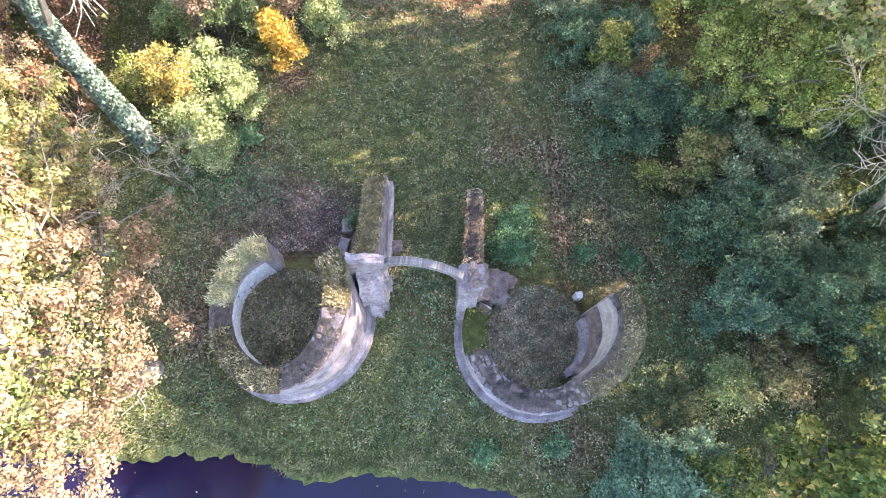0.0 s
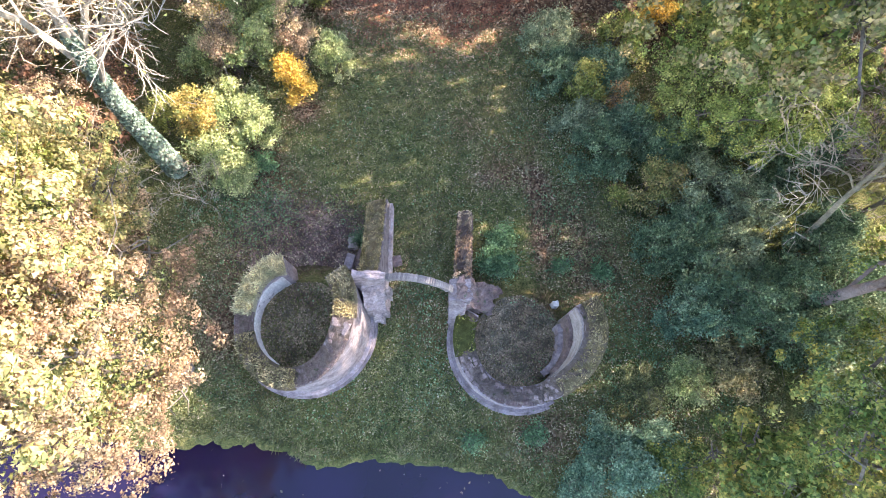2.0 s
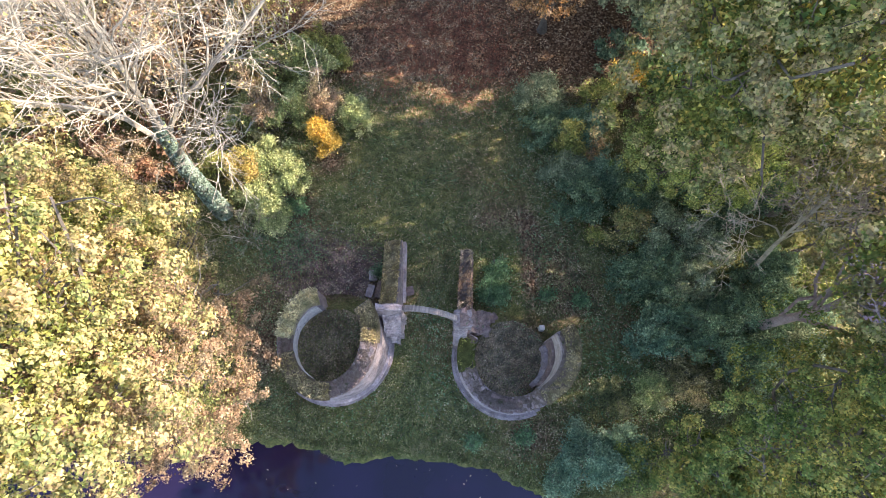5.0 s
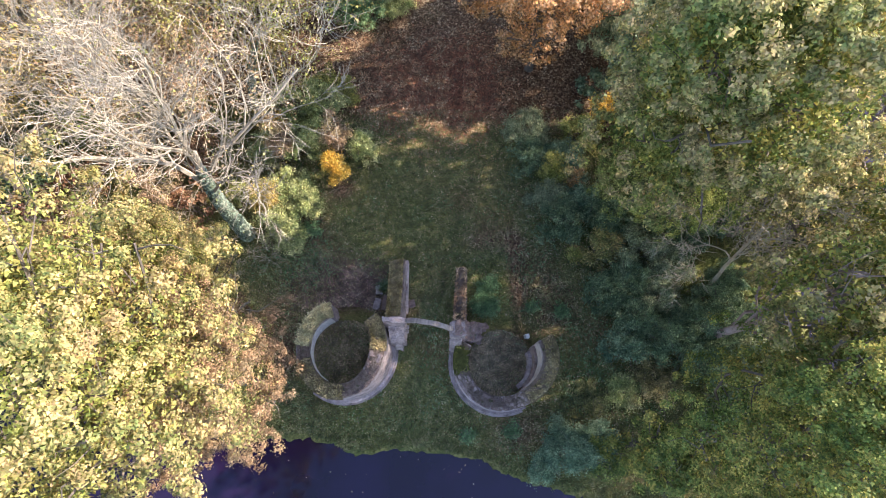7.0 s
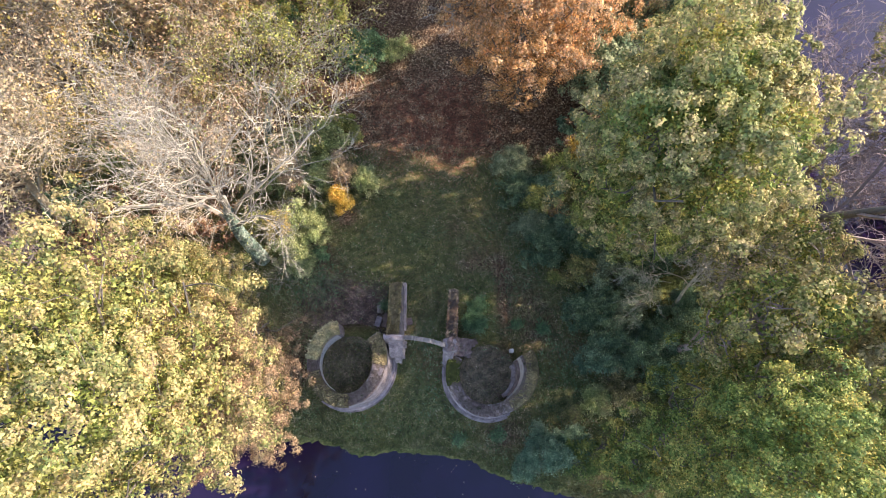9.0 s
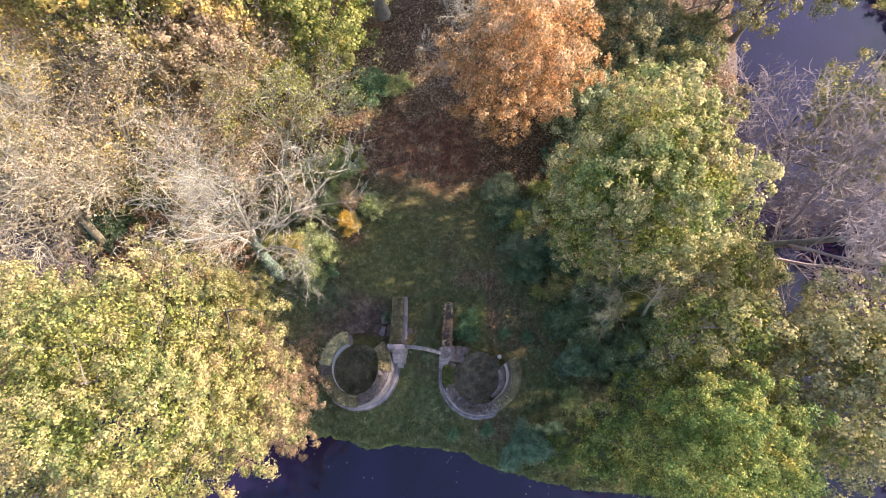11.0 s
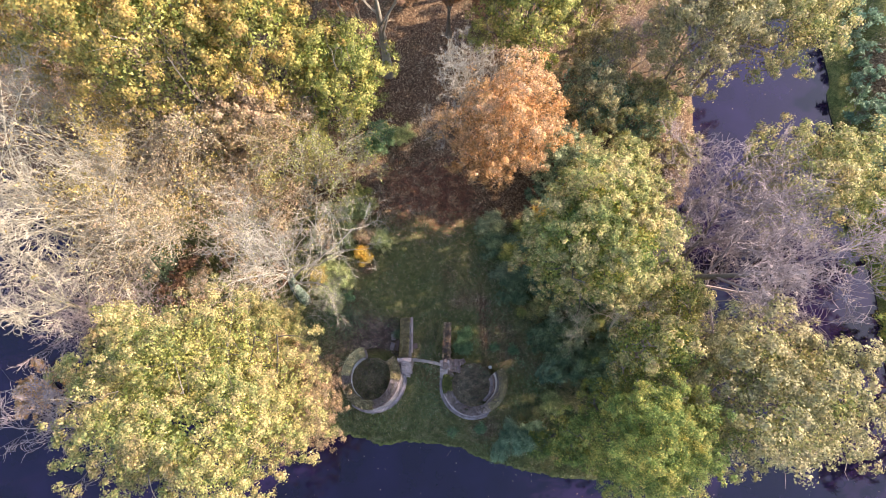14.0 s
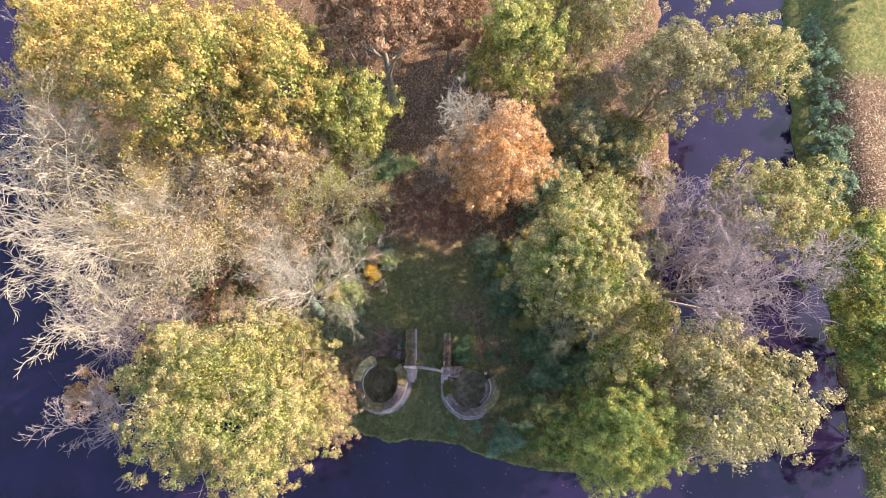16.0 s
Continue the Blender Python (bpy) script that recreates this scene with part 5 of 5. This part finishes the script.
bush(346, "red_shrub", "small shrub with dull red leaves", 10.3, 10.9, 1.8, 0.6, "beech", 900, 0.13)
bush(347, "lime_shrub", "small lime green shrub among dark bushes", 11.8, 9.8, 2.0, 0.55, "lime", 900, 0.13)
bush(348, "orange_shrub", "small shrub with rust orange leaves", 10.0, 5.4, 1.0, 0.4, "beech", 500, 0.12)
bush(349, "hazel_bush", "pale green hazel bush in the sun", -9.0, 8.9, 1.8, 1.3, "fresh", 4000, 0.13)
bush(350, "hazel_bush", "pale green hazel bush at the ivy trunk's foot", -10.0, 6.6, 1.2, 1.3, "fresh", 3600, 0.13)
bush(340, "hazel_bush", "light green hazel bush in the sun", -8.0, 16.4, 4.4, 1.6, "fresh", 5000, 0.15)
bush(341, "hazel_bush", "light green hazel bush in the sun", -11.8, 13.2, 2.8, 1.6, "fresh", 4000, 0.15)
bush(342, "hazel_bush", "pale yellow green hazel bush in the sun", -7.6, 18.6, 2.4, 1.4, "lime", 3200, 0.15)
bush(343, "yellow_shrub", "thin shrub with orange and yellow leaves", -11.0, 15.0, 3.2, 0.9, "orange", 1800, 0.14)
_rng = np.random.default_rng(55)
# The last six are added to darken ground where the sun gets through.
DARK = [(9.4, 7.6), (10.6, 9.2), (12.2, 7.6), (13.6, 5.2), (13.2, 3.2), (11.9, 2.4), (14.9, 2.0), (13.6, 0.5), (12.6, -0.8), (15.2, -0.8), (15.8, 4.2), (16.6, 0.6), (15.0, 8.0), (8.4, 9.6), (7.6, 12.6),
        (9.8, 12.6), (17.4, 6.4), (6.9, 15.2), (17.6, -2.4), (19.5, 3.0), (19.0, -4.6), (20.0, 7.5), (17.6, -0.6), (19.4, -0.4), (18.6, -2.0), (18.4, 1.6), (21.0, 0.6), (20.6, -2.0)]
for i, (x, y) in enumerate(DARK):
    h = 1.4 + 2.4 * min(1, max(0, (x - 8.5) / 5)) * _rng.uniform(0.6, 1.1)
    shrub("evergreen_bush", "dense dark green bush in the shade", x, y, h, _rng.uniform(1.3, 2.0), ("dark", "teal", "dark", "grey", "dark", "dark", "grey")[i % 7], int(4200 + 400 * h), 0.135, 400 + i, group="dark bushes at the wood's edge", z=gz(x, y))
TAN = [(-16.5, 12.5, "brown"), (-19.0, 9.5, "tan"), (-15.5, 4.2, "tan"), (-21.0, 14.5, "tan"), (-19.5, 19.5, "brown"), (-24.0, 22.0, "lime"), (-31.0, 20.0, "tan"), (-32.0, 15.0, "oak_gold"), (-23.5, 8.0, "tan"),
       (-12.8, 21.5, "oak_gold"), (-9.8, 20.5, "brown"), (-34.0, 30.0, "tan"), (-6.5, 32.5, "brown"), (16.0, 30.0, "tan"), (20.0, 34.0, "brown"), (6.5, 39.5, "lime"), (-30.0, 26.0, "tan"), (-22.0, 28.0, "lime")]
for i, (x, y, mt) in enumerate(TAN):
    shrub("forest_shrub", "shrub with thin autumn leaves under the trees", x, y, _rng.uniform(2.2, 4.5), _rng.uniform(1.6, 2.6), mt, 3000, 0.14, 460 + i, group="shrubs under the trees", z=gz(x, y))


# bushes that fill the wood round the clearing, one of each kind copied about
PROTO = [shrub("forest_shrub", lb, x, y, h, r, mt, k, 0.26, 500 + i, group="shrubs under the trees", z=gz(x, y)) for i, (lb, x, y, h, r, mt, k) in enumerate((
    ("thin tan shrub under the trees", -18.0, 16.0, 3.2, 2.0, "tan", 1000), ("yellow green shrub under the trees", -22.5, 25.0, 3.0, 2.1, "lime", 1000),
    ("green shrub under the trees", 20.0, 15.5, 3.4, 2.2, "green", 1000), ("brown shrub under the trees", -25.0, 11.0, 2.6, 1.9, "brown", 1000),
    ("grey green shrub under the trees", 19.5, 22.0, 3.6, 2.2, "pale", 1000), ("blue green bush filling the wood and darkening the far bank", 13.5, 19.0, 3.0, 2.0, "teal", 1000)))]
def copies(kind, *spots):
    for x, y in spots:
        if shore(x, y) < 0.6:
            continue
        s = _rng.uniform(0.75, 1.35)
        copy_thing(PROTO[kind], Matrix.Translation((x + _rng.normal() * 0.4, y + _rng.normal() * 0.4, gz(x, y) - 0.05)) @ Matrix.Rotation(_rng.uniform(0, 6.28), 4, "Z") @ Matrix.Diagonal((s, s, s * _rng.uniform(0.85, 1.2), 1)))


copies(0, (-20, 6), (-31, 9), (-36, 14), (-45, 20), (-33, 24), (-20, 23), (-33, 36), (-19, 30), (-29, 15), (14, 31), (23, 38), (-52, 19), (-24, 3))
copies(1, (-38, 19), (-28, 28), (-14, 27), (-12, 33), (-24, 37), (-26, 19), (15, 36), (-17, 47), (-27, 48), (13, 47))
copies(2, (22, 19), (26, 10.5), (23, 12), (19, 11), (22, 2), (25, -2), (22, -6), (18, -9), (22, -10), (51.5, 5), (55, -9), (30.5, 12), (15, 15.5))
copies(3, (-27, 7), (-41, 12), (-14, 39), (-22, 12), (-17, 9), (10, 33), (8, 43), (-3, 46), (-10, 47), (52, -4), (-48, 14), (-29, 4))
copies(4, (-44, 29), (15, 25), (18, 27), (25, 22), (28, 22), (24, 8), (28, 5), (29, 0), (26, -7), (30, -7), (12, 27), (28, 33), (30, 41), (22, 47), (30, 18), (30.5, 24))
# The first ten are added along the far bank in place of its shadow.
copies(5, (50.6, 20.5), (51.4, 23), (50.8, 27.5), (52.6, 29), (51.2, 31), (52.2, 35.5), (51.6, 38), (53.2, 40), (52.6, 43), (53.4, 46), (51, 16), (52, 25), (53, 33), (17, 17), (12, 18))


# ---------------------------------------------------------------- leaf litter, grass and low plants
def scatter(name, label, mat, n, size, box, density, seed, flat=2.5, lift=0.015, category="leaves"):
    rng = np.random.default_rng(seed)
    x, y = rng.uniform(box[0], box[1], n), rng.uniform(box[2], box[3], n)
    keep = rng.uniform(size=n) < density(x, y)
    x, y = x[keep], y[keep]
    z = ground_z(x, y) + lift * rng.uniform(0.3, 1.6, len(x))
    ok = shore(x, y) > 0.15
    for cx, cy in (LT, RT):
        r = np.hypot(x - cx, y - cy)
        ok &= (r < 2.1) | (r > 3.2)
    p = np.stack([x, y, z], 1)[ok]
    return tagged(tris_object(name, leaf_tris(p, size, flat, None, rng), LEAF[mat]), label, category, kind="stuff")


def in_towers(x, y):
    return np.minimum(np.hypot(x - LT[0], y - LT[1]), np.hypot(x - RT[0], y - RT[1])) < 2.3


def hollow(x, y):
    """The dark bed of leaves between the tower and the passage wall."""
    return np.exp(-((x + 6.3) / 3.3) ** 4 - ((y - 3.1 + 0.12 * (x + 6)) / 2.1) ** 4)


def green_at(x, y):
    """How thickly low leafy plants grow."""
    return np.clip(0.9 * np.exp(-((x + 9.4) / 2.8) ** 2 - ((y - 5.4) / 2.4) ** 2) + 0.6 * np.exp(-((x - 11.0) / 3.4) ** 2 - ((y + 2.6) / 3.6) ** 2)
                   + 0.4 * np.exp(-((x - 0.1) / 1.6) ** 2 - ((y + 1.6) / 2.5) ** 2) + 0.5 * np.exp(-((x - 8.0) / 1.6) ** 2 - ((y - 8.5) / 4.0) ** 2)
                   + 0.3 * np.exp(-((x + 3.5) / 6) ** 2 - ((y + 5.8) / 1.2) ** 2) + 0.25 * (wave(x, y, 1.3, 0.7) > 0.3) - 0.12, 0, 1)


scatter("ground_plants", "low green plants among the grass", "cover", 330000, 0.07, (-16, 17, -9, 17), lambda x, y: np.clip(0.62 + 0.5 * wave(x, y, 0.7, 2.2) - 0.5 * litter_at(x, y), 0.06, 1) * (1 - 0.7 * hollow(x, y)), 65, 1.2, 0.05, "plants")
scatter("leafy_plants", "leafy green plants growing through the grass", "nettle", 130000, 0.085, (-13, 16, -8.5, 13), green_at, 68, 1.0, 0.10, "plants")
scatter("fallen_leaves", "dry tan autumn leaves lying in the grass", "litter", 160000, 0.065, (-16, 17, -9, 16), lambda x, y: 0.06 + 0.8 * litter_at(x, y) ** 1.3, 61)
scatter("pale_leaves", "small pale dry leaves strewn over the grass", "speck", 60000, 0.062, (-14, 15, -8.5, 17), lambda x, y: 0.20 + 0.16 * wave(x, y, 1.1, 0.3) + 0.15 * in_towers(x, y) + 0.1 * hollow(x, y), 69, 3.0, 0.09)
scatter("dark_leaves", "bed of dark brown wet leaves beside the tower", "dark_litter", 34000, 0.085, (-11, -2.6, -1, 7), lambda x, y: hollow(x, y) * 1.1, 70)
scatter("tower_leaves", "withered brown leaves on the earth inside the towers", "earth", 60000, 0.08, (-8, 7, -5, 1.2), lambda x, y: in_towers(x, y) * (0.35 + 0.6 * (x > 0)), 72, 2.5, 0.07)
scatter("red_leaf_carpet", "carpet of red brown fallen leaves", "red_litter", 60000, 0.09, (-8, 8, 13, 25), lambda x, y: red_at(x, y) * 1.2, 62)
scatter("carpet_leaves", "tan leaves strewn over the red brown carpet", "litter", 26000, 0.09, (-8, 8, 13, 27), lambda x, y: 0.45 - 0.35 * sstep(0, 3, x), 71)
scatter("far_fallen_leaves", "fallen leaves under the trees", "litter", 45000, 0.13, (-30, 32, 12, 45), lambda x, y: litter_at(x, y), 63)
scatter("bank_leaves", "pale fallen leaves on the far bank", "litter", 30000, 0.16, (50, 66, -5, 50), lambda x, y: litter_at(x, y), 64)


def bank_grass():
    rng = np.random.default_rng(66)
    n = 26000
    x = rng.uniform(-34, 30, n)
    y = np.interp(x, BANK_X, BANK_Y) + rng.uniform(0.0, 1.0, n) ** 2 * 2.2
    p = np.stack([x, y, ground_z(x, y) - 0.02], 1)
    p = p[(shore(x, y) > 0.1)]
    return tagged(quads_object("bank_grass", tuft_quads(p, 0.30, rng, 0.7), LEAF["bank"]), "long green and pale grass along the water's edge", "grass", kind="stuff")


bank_grass()


def floating_leaves():
    rng = np.random.default_rng(67)
    x, y = rng.uniform(-16, 52, 6000), rng.uniform(-20, 45, 6000)
    d = shore(x, y)
    keep = (d < -0.3) & (rng.uniform(size=6000) < 0.12 + 0.6 * np.exp(d / 1.2))
    p = np.stack([x, y, np.full(6000, WATER_Z + 0.006)], 1)[keep]
    return tagged(quads_object("floating_leaves", leaf_quads(p, 0.10, 30, None, rng), LEAF["litter"]), "small leaves floating on the moat", "leaves", kind="stuff")


floating_leaves()
